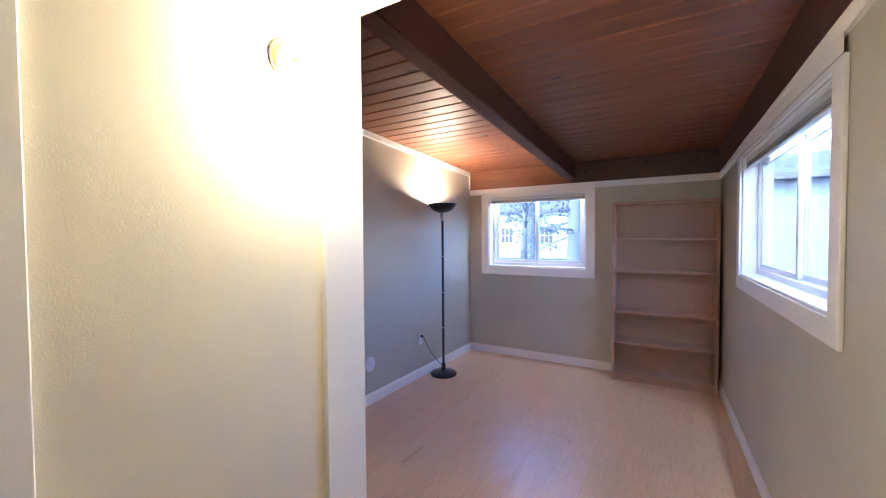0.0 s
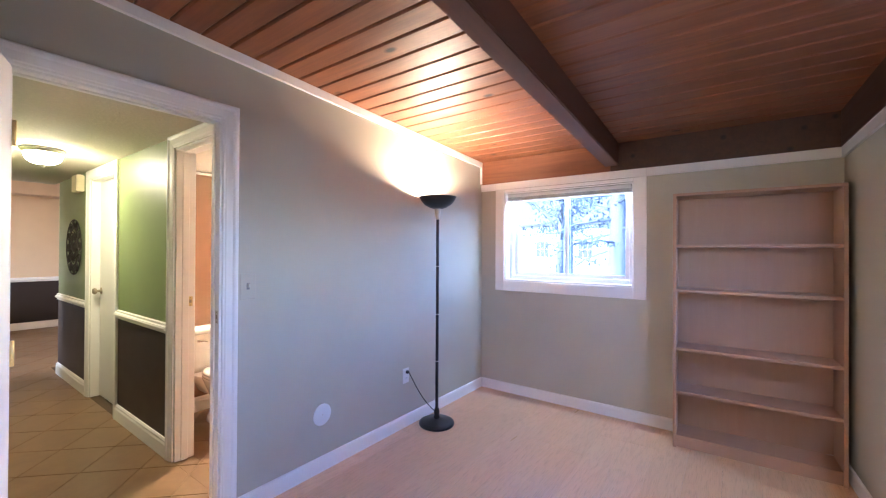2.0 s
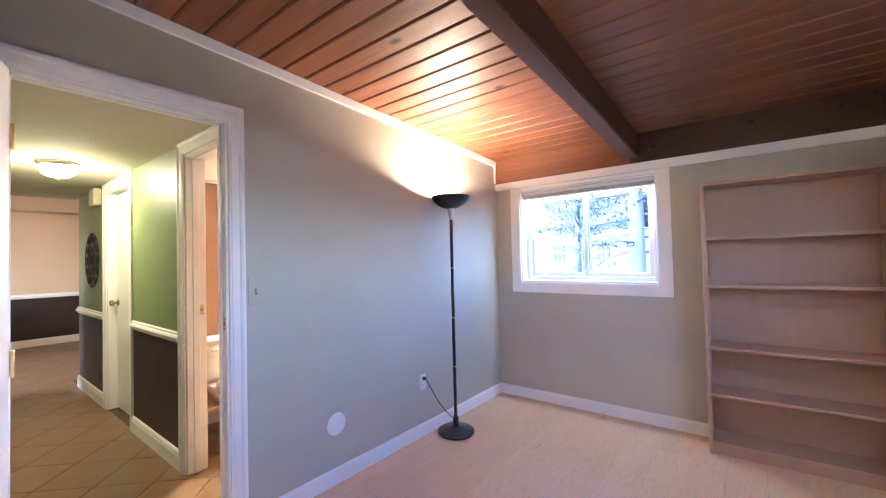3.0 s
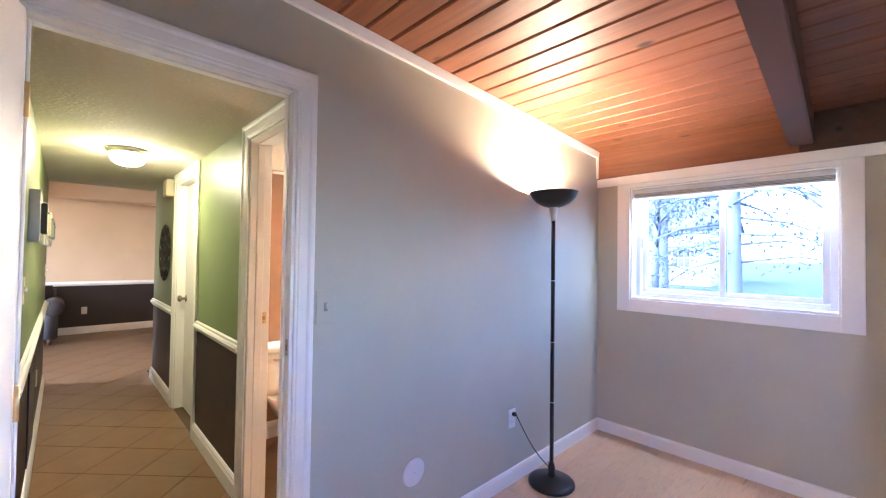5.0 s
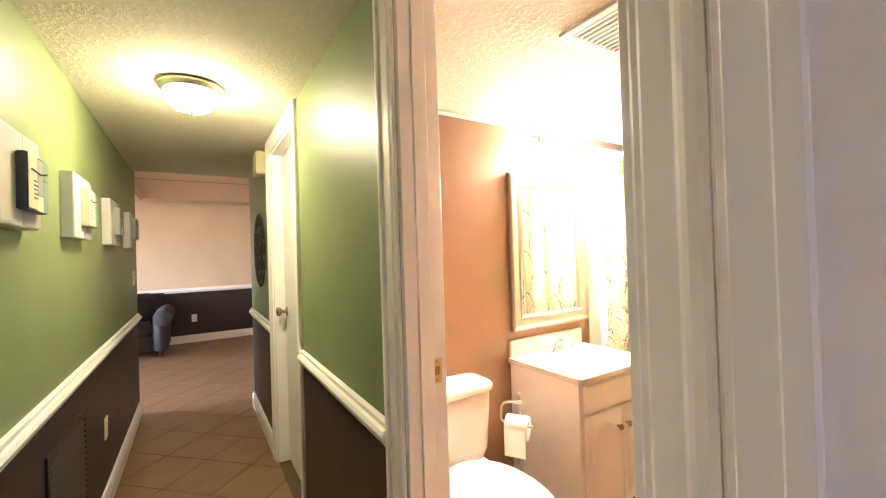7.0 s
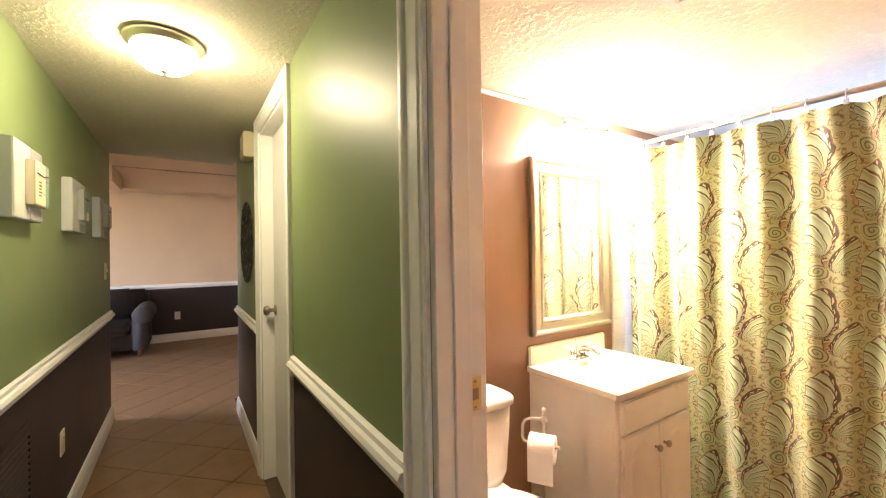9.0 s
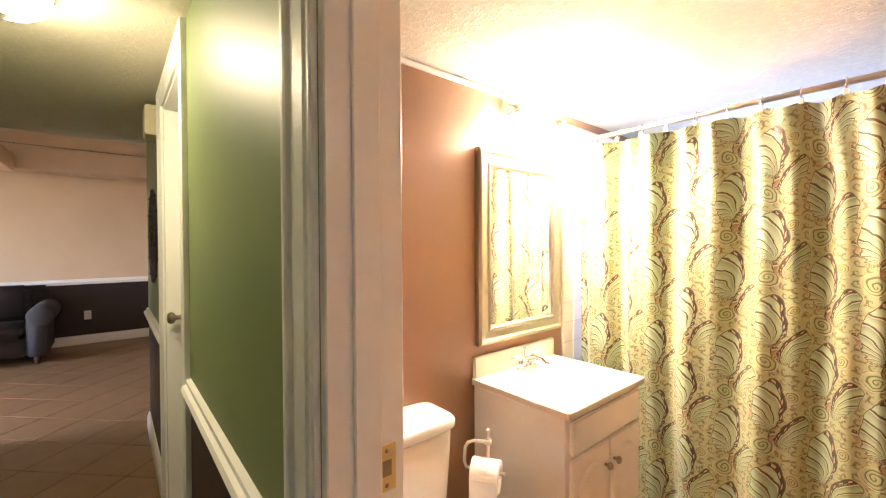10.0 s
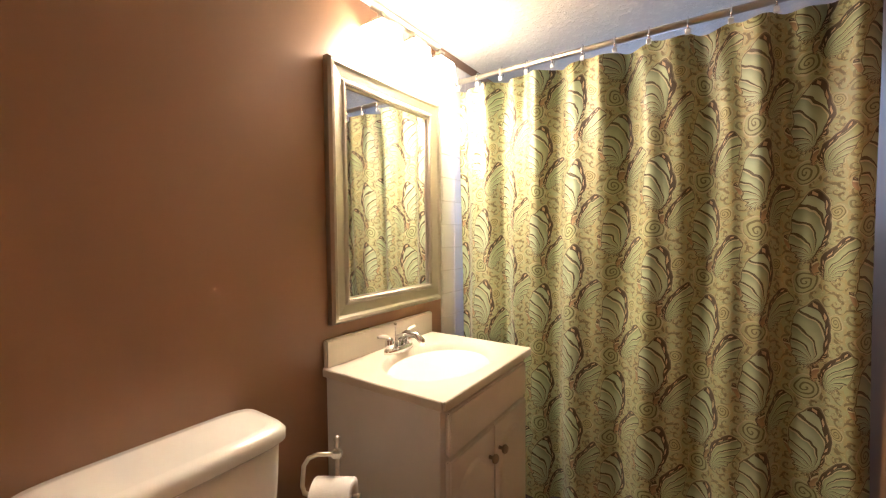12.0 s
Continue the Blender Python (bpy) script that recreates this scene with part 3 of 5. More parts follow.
moulding("baseboard_west", BASE, (WX, 2.276, 0), (WX, NY, 0), (1, 0, 0), "white painted baseboard")
moulding("baseboard_west_low", BASE, (WX, SY, 0), (WX, 1.40, 0), (1, 0, 0), "white painted baseboard")
moulding("baseboard_north", BASE, (WX + 0.014, NY, 0), (EX, NY, 0), (0, -1, 0), "white painted baseboard")
moulding("baseboard_east", BASE, (EX, 1.0, 0), (EX, NY - 0.014, 0), (-1, 0, 0), "white painted baseboard")
moulding("trim_north", FLAT, (WX, NY, 1.976), (EX, NY, 1.976), (0, -1, 0), "white trim board above the windows")
moulding("trim_east", FLAT, (EX, SY, 1.976), (EX, NY - 0.016, 1.976), (-1, 0, 0), "white trim board along the outer wall")
bm = extrude_profile([(0, -0.052), (0.014, -0.048), (0.018, -0.012), (0.018, -0.001), (0, -0.001)], (WX, SY, 0), (WX, NY - 0.02, 0), (1, 0, 0))
for v in bm.verts:
    v.co.z += roofz(v.co.y)
structure("trim_west", bm, TRIM, "white strip where wall meets boarded ceiling")
moulding("trim_corner", [(0, 0), (0.014, 0), (0.014, 0.2), (0, 0.2)], (WX, NY - 0.035, 2.05), (WX, NY - 0.02, 2.05), (1, 0, 0), "white corner strip")
for nm, a, b, nrm in (("hall_north", (-4.23, HN, 0), (-3.215, HN, 0), (0, -1, 0)), ("hall_north_far", (-6.25, HN, 0), (-5.11, HN, 0), (0, -1, 0)),
                      ("hall_south", (-6.60, HS, 0), (-2.95, HS, 0), (0, 1, 0)), ("nook", (-2.95, 0.3, 0), (-2.95, HS, 0), (1, 0, 0)),
                      ("living", (-9.92, -2.2, 0), (-9.92, 5.5, 0), (1, 0, 0))):
    moulding("baseboard_" + nm, BASEHALL, a, b, nrm, "white moulded baseboard")
    moulding("trim_rail_" + nm, RAIL, (a[0], a[1], 0.812), (b[0], b[1], 0.812), nrm, "white moulded chair rail")
moulding("baseboard_bath", BASEHALL, (BW, BS, 0), (BW, 3.30, 0), (1, 0, 0), "white moulded baseboard")
moulding("trim_bath", [(0, 0), (0.012, 0), (0.02, 0.014), (0, 0.022)], (BW, BS, BATHZ - 0.024), (BW, 3.97, BATHZ - 0.024), (1, 0, 0), "white bead under the bathroom ceiling")


def casing(name, along, a, b, top, face, out, width=0.085):
    """Mitred colonial casing round an opening a..b; along is 0 for x, 1 for y; out is the way it stands proud."""
    prof = [(0.0, 0.0005), (0.0, 0.009), (0.05, 0.011), (0.14, 0.011), (0.20, 0.014), (0.50, 0.016), (0.62, 0.0165), (0.70, 0.021), (0.78, 0.023), (0.92, 0.022), (1.0, 0.017), (1.0, 0.0005)]
    bm = bmesh.new()
    rings = []
    for q, sq, z, sz in ((a, -1, 0.0, 0), (a, -1, top, 1), (b, 1, top, 1), (b, 1, 0.0, 0)):
        ring = []
        for u, d in prof:
            p = [0, 0, z + sz * u * width]
            p[along], p[1 - along] = q + sq * u * width, face + out * d
            ring.append(bm.verts.new(p))
        rings.append(ring)
    k = len(prof)
    for r0, r1 in zip(rings, rings[1:]):
        for i in range(k):
            bm.faces.new((r0[i], r0[(i + 1) % k], r1[(i + 1) % k], r1[i]))
    bm.faces.new(rings[0])
    bm.faces.new(rings[-1])
    bmesh.ops.recalc_face_normals(bm, faces=bm.faces)
    return structure(name, bm, TRIM, "white moulded door casing")


def jamb(name, along, a, b, top, lo_d, hi_d, stop=None, label="white painted door jamb"):
    bm = bmesh.new()

    def slab(lo_a, hi_a, z0, z1, d0, d1, bev=0.002):
        lo, hi = [0, 0, z0], [0, 0, z1]
        lo[along], hi[along] = lo_a, hi_a
        lo[1 - along], hi[1 - along] = d0, d1
        box(bm, lo, hi, bev)

    t = 0.018
    slab(a - 0.0, a + t, 0, top, lo_d, hi_d)
    slab(b - t, b, 0, top, lo_d, hi_d)
    slab(a + t, b - t, top - t, top, lo_d, hi_d)
    if stop:
        slab(a + t, a + t + 0.008, 0, top - t, *stop)
        slab(b - t - 0.008, b - t, 0, top - t, *stop)
        slab(a + t + 0.008, b - t - 0.008, top - t - 0.008, top - t, *stop)
    return structure(name, bm, TRIM, label)


casing("trim_door_room", 1, 1.468, 2.202, 2.024, WX, 1, 0.075)
casing("trim_door_room_hall", 1, 1.468, 2.202, 2.024, WB, -1, 0.075)
structure("trim_hall_corner", boxes(((-2.4165, HN - 0.016, 0), (WB - 0.0005, HN - 0.0005, 2.103)), bevel=0.002), TRIM, "white filler strip between two door casings")
jamb("trim_jamb_room", 1, 1.462, 2.208, 2.03, WB, WX, (WB + 0.03, WX - 0.04))
casing("trim_door_bath", 0, -3.128, -2.50, 2.03, HN, -1, 0.083)
jamb("trim_jamb_bath", 0, -3.128, -2.50, 2.03, HN, BS, (HN + 0.035, BS - 0.04))
casing("trim_door_closet", 0, -5.03, -4.31, 2.02, HN, -1, 0.08)
jamb("trim_jamb_closet", 0, -5.03, -4.31, 2.02, HN, BS)
jamb("trim_jamb_entry", 0, -0.75, 0.50, 2.08, 0.905, SY + 0.004, label="white painted opening without a door")

structure("trim_entry", boxes(((-0.75, 0.26, 0), (-0.735, 0.374, 2.25)), ((-0.735, 0.26, 0), (-0.728, 0.29, 2.25)), bevel=0.002), TRIM, "white casing board on the entry wall")

# ---- windows ----


def slider(name, along, a, b, z0, z1, face, out, label, depth=0.17):
    """A two-pane slider set near the outer side of its opening; out is the way outdoors."""
    ob = thing(name, (0, 0, 0), label, "window", kind="structure")

    def b3(lo_a, hi_a, zl, zh, d0, d1, bev=0.003, bm=None):
        lo, hi = [0, 0, zl], [0, 0, zh]
        lo[along], hi[along] = lo_a, hi_a
        lo[1 - along], hi[1 - along] = sorted((face + out * d0, face + out * d1))
        return box(bm or bmesh.new(), lo, hi, bev)

    w = 0.096
    bm = bmesh.new()
    for d, s, ww in ((0.016, 0.0, w),):
        b3(a - ww, a, z0 - ww, z1 + 0.03, -d, -0.0005, bm=bm)
        b3(b, b + ww, z0 - ww, z1 + 0.03, -d, -0.0005, bm=bm)
        b3(a, b, z0 - ww, z0, -d, -0.0005, bm=bm)
        b3(a - ww, b + ww, z1 + 0.031, z1 + 0.10, -0.019, -0.0165, bm=bm)
        b3(a, b, z1, z1 + 0.03, -d, -0.0005, bm=bm)
    part("casing", bm, TRIM, ob, "white flat window casing")
    bm = bmesh.new()
    b3(a, a + 0.012, z0, z1, 0.0, depth, bm=bm)
    b3(b - 0.012, b, z0, z1, 0.0, depth, bm=bm)
    b3(a + 0.012, b - 0.012, z1 - 0.012, z1, 0.0, depth, bm=bm)
    part("reveal", bm, TRIM, ob)
    part("sill", b3(a + 0.012, b - 0.012, z0, z0 + 0.016, -0.01, depth), TRIM, ob, "white painted window sill")
    A, B, Z0, Z1 = a + 0.012, b - 0.012, z0 + 0.016, z1 - 0.012
    bm = bmesh.new()
    f, d0, d1 = 0.035, 0.085, 0.165
    b3(A, A + f, Z0, Z1, d0, d1, bm=bm)
    b3(B - f, B, Z0, Z1, d0, d1, bm=bm)
    b3(A + f, B - f, Z0, Z0 + f, d0, d1, bm=bm)
    b3(A + f, B - f, Z1 - f, Z1, d0, d1, bm=bm)
    part("window_frame", bm, VINYL, ob, "white vinyl window frame")
    m = (A + B) / 2
    for lo_a, hi_a, s0, s1 in ((A + f, m + 0.02, 0.128, 0.150), (m - 0.02, B - f, 0.100, 0.122)):
        bm = bmesh.new()
        t = 0.034
        b3(lo_a, lo_a + t, Z0 + f, Z1 - f, s0, s1, bm=bm)
        b3(hi_a - t, hi_a, Z0 + f, Z1 - f, s0, s1, bm=bm)
        b3(lo_a + t, hi_a - t, Z0 + f, Z0 + f + t, s0, s1, bm=bm)
        b3(lo_a + t, hi_a - t, Z1 - f - t, Z1 - f, s0, s1, bm=bm)
        sash = part("sash", bm, VINYL, ob)
        pane = part("pane", b3(lo_a + t - 0.004, hi_a - t + 0.004, Z0 + f + t - 0.004, Z1 - f - t + 0.004, (s0 + s1) / 2 - 0.002, (s0 + s1) / 2 + 0.002, 0), GLASS, sash, "glass pane tinted to dim the view")
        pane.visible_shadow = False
    part("latch", b3(A + f + 0.004, A + f + 0.022, (Z0 + Z1) / 2 - 0.04, (Z0 + Z1) / 2 + 0.04, 0.082, 0.10, 0.004), VINYL, ob, "white sash lock")
    return ob


slider("window_1", 0, -2.015, -0.855, 1.085, 1.945, NY, 1, "white vinyl slider window with a raised blind")
win_east = slider("window_2", 1, 2.05, 3.72, 1.165, 2.0, EX, 1, "wide white vinyl slider window with deep sill")


def blind(along, a, b, top, face, out):
    """A raised mini blind: headrail, a stack of slats and a bottom rail."""
    mid = [0, 0, top - 0.06]
    mid[along], mid[1 - along] = (a + b) / 2, face + out * 0.045
    ob = thing("window_blind", mid, "raised pale grey mini blind under the window head", "blind", "window blinds")

    def b3(zl, zh, d0, d1, bev):
        lo, hi = [0, 0, zl], [0, 0, zh]
        lo[along], hi[along] = a, b
        lo[1 - along], hi[1 - along] = sorted((face + out * d0, face + out * d1))
        return box(bmesh.new(), lo, hi, bev)

    part("headrail", b3(top - 0.03, top, 0.018, 0.050, 0.003), BLIND, ob)
    # shade between the stacked slats is put in as dark grey on alternate ones
    for k in range(6):
        part("slat", b3(top - 0.034 - 0.004 * k, top - 0.0315 - 0.004 * k, 0.020, 0.048, 0.0), BLINDDARK if k % 2 else BLIND, ob)
    part("bottom_rail", b3(top - 0.070, top - 0.056, 0.020, 0.048, 0.003), BLIND, ob)
    return ob


blind(0, -1.995, -0.875, 1.931, NY, 1)
blind_east = blind(1, 2.07, 3.70, 1.986, EX, 1)

# the east wall stands slightly askew, and its trim follows the roof's slope
for ob in scene.objects:
    if ob.name in ("wall_east", "trim_east", "trim_fascia_east", "baseboard_east") or ob.parent in (win_east, blind_east) or (ob.parent and ob.parent.parent == win_east):
        for v in ob.data.vertices:
            if ob.name == "trim_east":
                v.co.z += 0.042 * (NY - v.co.y)
            elif ob.name == "trim_fascia_east" and v.co.z < 2.05:
                v.co.z += 0.042 * (NY - v.co.y)
            v.co.x += 0.045 * (NY - v.co.y)

# ---- doors ----
hinge = Matrix.Translation((WX + 0.012, 1.480, 0)) @ Matrix.Rotation(radians(-19), 4, "Z")
door = thing("door_1", hinge, "open white flush door with a brass lever", "door", kind="structure")


def local(ob, name, bm, material, label=""):
    p = new(name, mesh_of(name, bm, material))
    p.parent = ob
    return tagged(p, label)


slab = local(door, "slab", box(bmesh.new(), (0.0, -0.035, 0.012), (0.69, 0.0, 2.015), 0.002), DOORWHITE)
bm = lathe([(0.0, -0.001), (0.031, -0.001), (0.031, 0.006), (0.026, 0.011), (0.012, 0.014), (0.011, 0.045), (0.0, 0.046)], (0.63, 0.0, 0.98), "y", 24)
tube([(0.63, 0.042, 0.98), (0.60, 0.046, 0.982), (0.56, 0.046, 0.985), (0.52, 0.044, 0.978)], [0.010, 0.010, 0.008, 0.006], 10, bm)
local(door, "handle", bm, BRASS, "polished brass lever handle")
bm = lathe([(0.0, 0.001), (0.031, 0.001), (0.031, -0.006), (0.012, -0.014), (0.011, -0.045), (0.0, -0.046)], (0.63, -0.035, 0.98), "y", 24)
tube([(0.63, -0.077, 0.98), (0.60, -0.081, 0.982), (0.52, -0.079, 0.978)], [0.010, 0.010, 0.006], 10, bm)
local(door, "handle", bm, BRASS, "polished brass lever handle")
bm = box(bmesh.new(), (0.690, -0.030, 0.95), (0.692, -0.005, 1.01), 0.0)
box(bm, (0.692, -0.023, 0.972), (0.70, -0.012, 0.988), 0.002)
local(door, "latch_plate", bm, NICKEL, "metal latch plate with its bolt")
for z in (0.25, 1.0, 1.78):
    local(door, "hinge", tube([(-0.006, 0.006, z - 0.045), (-0.006, 0.006, z + 0.045)], 0.006, 8), BRASS)

closet = thing("door_2", (-4.67, BS - 0.05, 0), "closed white flush closet door with a round knob", "door", kind="structure")
part("slab", box(bmesh.new(), (-5.008, BS - 0.05, 0.012), (-4.332, BS - 0.015, 1.998), 0.002), DOORWHITE, closet)
part("knob", lathe([(0.0, 0.0), (0.03, 0.0), (0.03, -0.006), (0.011, -0.012), (0.011, -0.03), (0.026, -0.04), (0.029, -0.052), (0.022, -0.064), (0.0, -0.068)], (-4.955, BS - 0.05, 0.985), "y", 24), BRONZE, closet, "dark bronze round knob")


def strike(centre, along, out, material, label):
    ob = thing("strike_plate", centre, label, "strike plate", "strike plates")
    c = Vector(centre)

    def b3(ha, hz, d0, d1):
        lo, hi = list(c - Vector((0, 0, hz))), list(c + Vector((0, 0, hz)))
        lo[along] -= ha
        hi[along] += ha
        lo[1 - along], hi[1 - along] = sorted((c[1 - along] + out * d0, c[1 - along] + out * d1))
        return box(bmesh.new(), lo, hi, 0.0)

    part("plate", b3(0.014, 0.032, 0.0, 0.0022), material, ob)
    part("bolt_hole", b3(0.007, 0.011, 0.0022, 0.003), BRONZE, ob, "dark bolt hole")
    for s in (-1, 1):
        off = list(c)
        off[2] += s * 0.024
        off[1 - along] += out * 0.0022
        ax = "xy"[1 - along]
        part("screw", lathe([(0.0035, 0.0), (0.003, 0.0008 * out), (0.0, 0.001 * out)], off, ax, 10), BRONZE, ob)
    return ob


strike((WX - 0.018, 2.190, 1.035), 0, -1, NICKEL, "nickel strike plate on the room's door jamb")
strike((-3.110, BS - 0.03, 1.03), 1, 1, BRASSPLATE, "brass strike plate on the bathroom door jamb")

# ---- room things ----
LX, LY = -2.10, 3.77


def floor_lamp():
    ob = thing("floor_lamp", (LX, LY, 0), "black torchiere floor lamp, lit, beside the wall", "floor lamp")
    part("base", lathe([(0.0, 0.0), (0.135, 0.0), (0.14, 0.008), (0.138, 0.022), (0.12, 0.032), (0.06, 0.038), (0.03, 0.05), (0.0, 0.05)], (LX, LY, 0), "z", 40), BLACKMETAL, ob)
    part("base_collar", lathe([(0.024, 0.045), (0.026, 0.06), (0.020, 0.075), (0.022, 0.10), (0.016, 0.13), (0.0, 0.13)], (LX, LY, 0), "z", 24), BLACKMETAL, ob)
    zs = [0.12, 0.50, 0.87, 1.25, 1.625]
    for a, b in zip(zs, zs[1:]):
        part("pole", tube([(LX, LY, a + 0.002), (LX, LY, b - 0.002)], 0.0125, 16), BLACKMETAL, ob)
    for z in zs[1:-1]:
        part("ring", lathe([(0.0, z - 0.003), (0.0132, z - 0.003), (0.0132, z + 0.003), (0.0, z + 0.003)], (LX, LY, 0), "z", 16), NICKEL, ob, "thin silver ring on the pole")
    part("neck", lathe([(0.0, 1.62), (0.015, 1.62), (0.018, 1.65), (0.027, 1.70), (0.031, 1.712), (0.0, 1.712)], (LX, LY, 0), "z", 24), NICKEL, ob, "flared silver neck")
    part("shade", lathe([(0.03, 1.705), (0.065, 1.715), (0.105, 1.738), (0.132, 1.768), (0.146, 1.798), (0.149, 1.800), (0.142, 1.798), (0.126, 1.770), (0.10, 1.744), (0.06, 1.724), (0.0, 1.72)], (LX, LY, 0), "z", 48), BLACKMETAL, ob, "black metal bowl shade open at the top")
    part("bulb", lathe([(0.0, 1.7245), (0.028, 1.727), (0.040, 1.742), (0.034, 1.760), (0.0, 1.768)], (LX, LY, 0), "z", 20), glow("lamp_bulb", WARM, LAMP_GLOW), ob, "glowing warm bulb")


LAMP_GLOW, HALL_GLOW, BATH_GLOW, SCONCE_GLOW = 88.0, 6.7, 9.6, 8.0
floor_lamp()


def wall_plate(name, centre, along, out, w, h, material, label, category, kind):
    """A cover plate: an outlet, a toggle switch or a blank."""
    ob = thing(name, centre, label, category)
    c = Vector(centre)

    def b3(da, dz, ha, hz, d0, d1, bev=0.0):
        lo, hi = [0, 0, c.z + dz - hz], [0, 0, c.z + dz + hz]
        lo[along], hi[along] = c[along] + da - ha, c[along] + da + ha
        lo[1 - along], hi[1 - along] = sorted((c[1 - along] + out * d0, c[1 - along] + out * d1))
        return box(bmesh.new(), lo, hi, bev)

    part("plate", b3(0, 0, w / 2, h / 2, 0, 0.006, 0.002), material, ob)
    if kind == "outlet":
        for s in (-1, 1):
            sock = part("socket", b3(0, s * 0.02, 0.016, 0.013, 0.006, 0.008, 0.002), material, ob)
            for q in (-1, 1):
                part("slot", b3(q * 0.006, s * 0.02 + 0.002, 0.0012, 0.004, 0.008, 0.0084), CORD, sock)
    elif kind == "switch":
        part("toggle", b3(0, 0.004, 0.005, 0.011, 0.006, 0.017, 0.003), material if name != "light_switch" else WHITEPLASTIC, ob)
        part("toggle_slot", b3(0, 0, 0.008, 0.017, 0.006, 0.0068), BLINDDARK, ob)
    for s in (-1, 1):
        part("screw", b3(0, s * h * 0.37, 0.003, 0.003, 0.006, 0.0072), material, ob)
    return ob


wall_plate("outlet", (WX, 3.595, 0.395), 1, 1, 0.07, 0.115, WHITEPLASTIC, "white wall outlet with a black lamp plug", "outlet", "outlet")
wall_plate("switch_plate", (WX, 2.334, 1.18), 1, 1, 0.082, 0.135, TAUPE, "light switch plate painted taupe like the wall", "light switch", "switch")
wall_plate("light_switch", (-3.37, HS, 1.21), 0, 1, 0.075, 0.12, PLASTIC, "ivory toggle light switch on the hall wall", "light switch", "switch")
wall_plate("outlet", (-5.08, HS, 0.43), 0, 1, 0.07, 0.115, PLASTIC, "ivory wall outlet above the hall baseboard", "outlet", "outlet")
wall_plate("light_switch", (-6.36, HS, 1.20), 0, 1, 0.075, 0.12, PLASTIC, "ivory light switch at the hall's far end", "light switch", "switch")
wall_plate("outlet", (-9.92, 1.84, 0.39), 1, 1, 0.075, 0.12, WHITEPLASTIC, "white wall outlet on the dark wainscot", "outlet", "outlet")

plug = thing("lamp_cord", (WX + 0.01, 3.60, 0.39), "black lamp cord plugged into the wall outlet", "cord")
part("plug", box(bmesh.new(), (WX + 0.008, 3.585, 0.415), (WX + 0.032, 3.607, 0.437), 0.004, 2), CORD, plug)
pts = []
for k in range(13):
    f = k / 12
    pts.append((WX + 0.034 + (LX - WX - 0.05) * f, 3.597 + (LY - 3.597) * f, 0.426 - 0.33 * f - 0.035 * math.sin(math.pi * f)))
part("cable", tube(pts, 0.0032, 8), CORD, plug)

cover = thing("wall_cover_plate", (WX, 2.812, 0.348), "round white blank cover plate on the taupe wall", "cover plate")
part("plate", lathe([(0.0, 0.0), (0.066, 0.0), (0.066, 0.003), (0.060, 0.006), (0.0, 0.007)], (WX, 2.812, 0.348), "x", 40), WHITEPLASTIC, cover)
part("screw", lathe([(0.0, 0.007), (0.004, 0.007), (0.003, 0.009), (0.0, 0.009)], (WX, 2.812, 0.348), "x", 10), NICKEL, cover)


def bookcase():
    m = Matrix.Translation((-0.547, 4.478, 0)) @ Matrix.Rotation(radians(2.2), 4, "Z")
    ob = thing("bookcase", m, "empty brown laminate bookcase standing against the wall", "bookcase")
    W, D, Hh, t = 0.89, 0.245, 1.785, 0.02
    for x in (0, W - t):
        local(ob, "side_panel", box(bmesh.new(), (x, 0, 0), (x + t, D, Hh - t), 0.0015), SHELFWOOD)
    local(ob, "top", box(bmesh.new(), (0, 0, Hh - t), (W, D, Hh), 0.0015), SHELFWOOD)
    for z in (1.425, 1.110, 0.700, 0.395, 0.085):
        local(ob, "shelf", box(bmesh.new(), (t, 0.008, z - 0.02), (W - t, D - 0.006, z), 0.0015), SHELFWOOD)
    local(ob, "toe_kick", box(bmesh.new(), (t, 0.018, 0), (W - t, 0.034, 0.064), 0.001), SHELFWOOD)
    local(ob, "back_panel", box(bmesh.new(), (t, D - 0.006, 0.01), (W - t, D - 0.001, Hh - t), 0.0), SHELFWOOD)


bookcase()


def wall_sconce():
    x, y, z = -0.75, 0.822, 1.787
    ob = thing("wall_sconce", (x, y, z), "lit brass wall lamp with a frosted glass shade", "wall lamp")
    part("back_plate", lathe([(0.0, 0.0), (0.047, 0.0), (0.047, 0.008), (0.037, 0.014), (0.02, 0.022), (0.0, 0.022)], (x, y - 0.01, z + 0.07), "x", 32), BRASS, ob)
    part("arm", tube([(x + 0.02, y - 0.01, z + 0.07), (x + 0.055, y + 0.01, z + 0.05), (x + 0.07, y + 0.022, z + 0.07), (x + 0.072, y + 0.028, z + 0.105)], 0.008, 10), BRASS, ob)
    part("shade", lathe([(0.016, 0.105), (0.027, 0.10), (0.042, 0.08), (0.050, 0.05), (0.048, 0.02), (0.054, -0.005), (0.050, -0.003), (0.038, 0.02), (0.0, 0.05)], (x + 0.072, y + 0.028, z), "z", 28), glow("sconce_glass", (1.0, 0.83, 0.52), SCONCE_GLOW), ob, "glowing frosted glass shade")


wall_sconce()


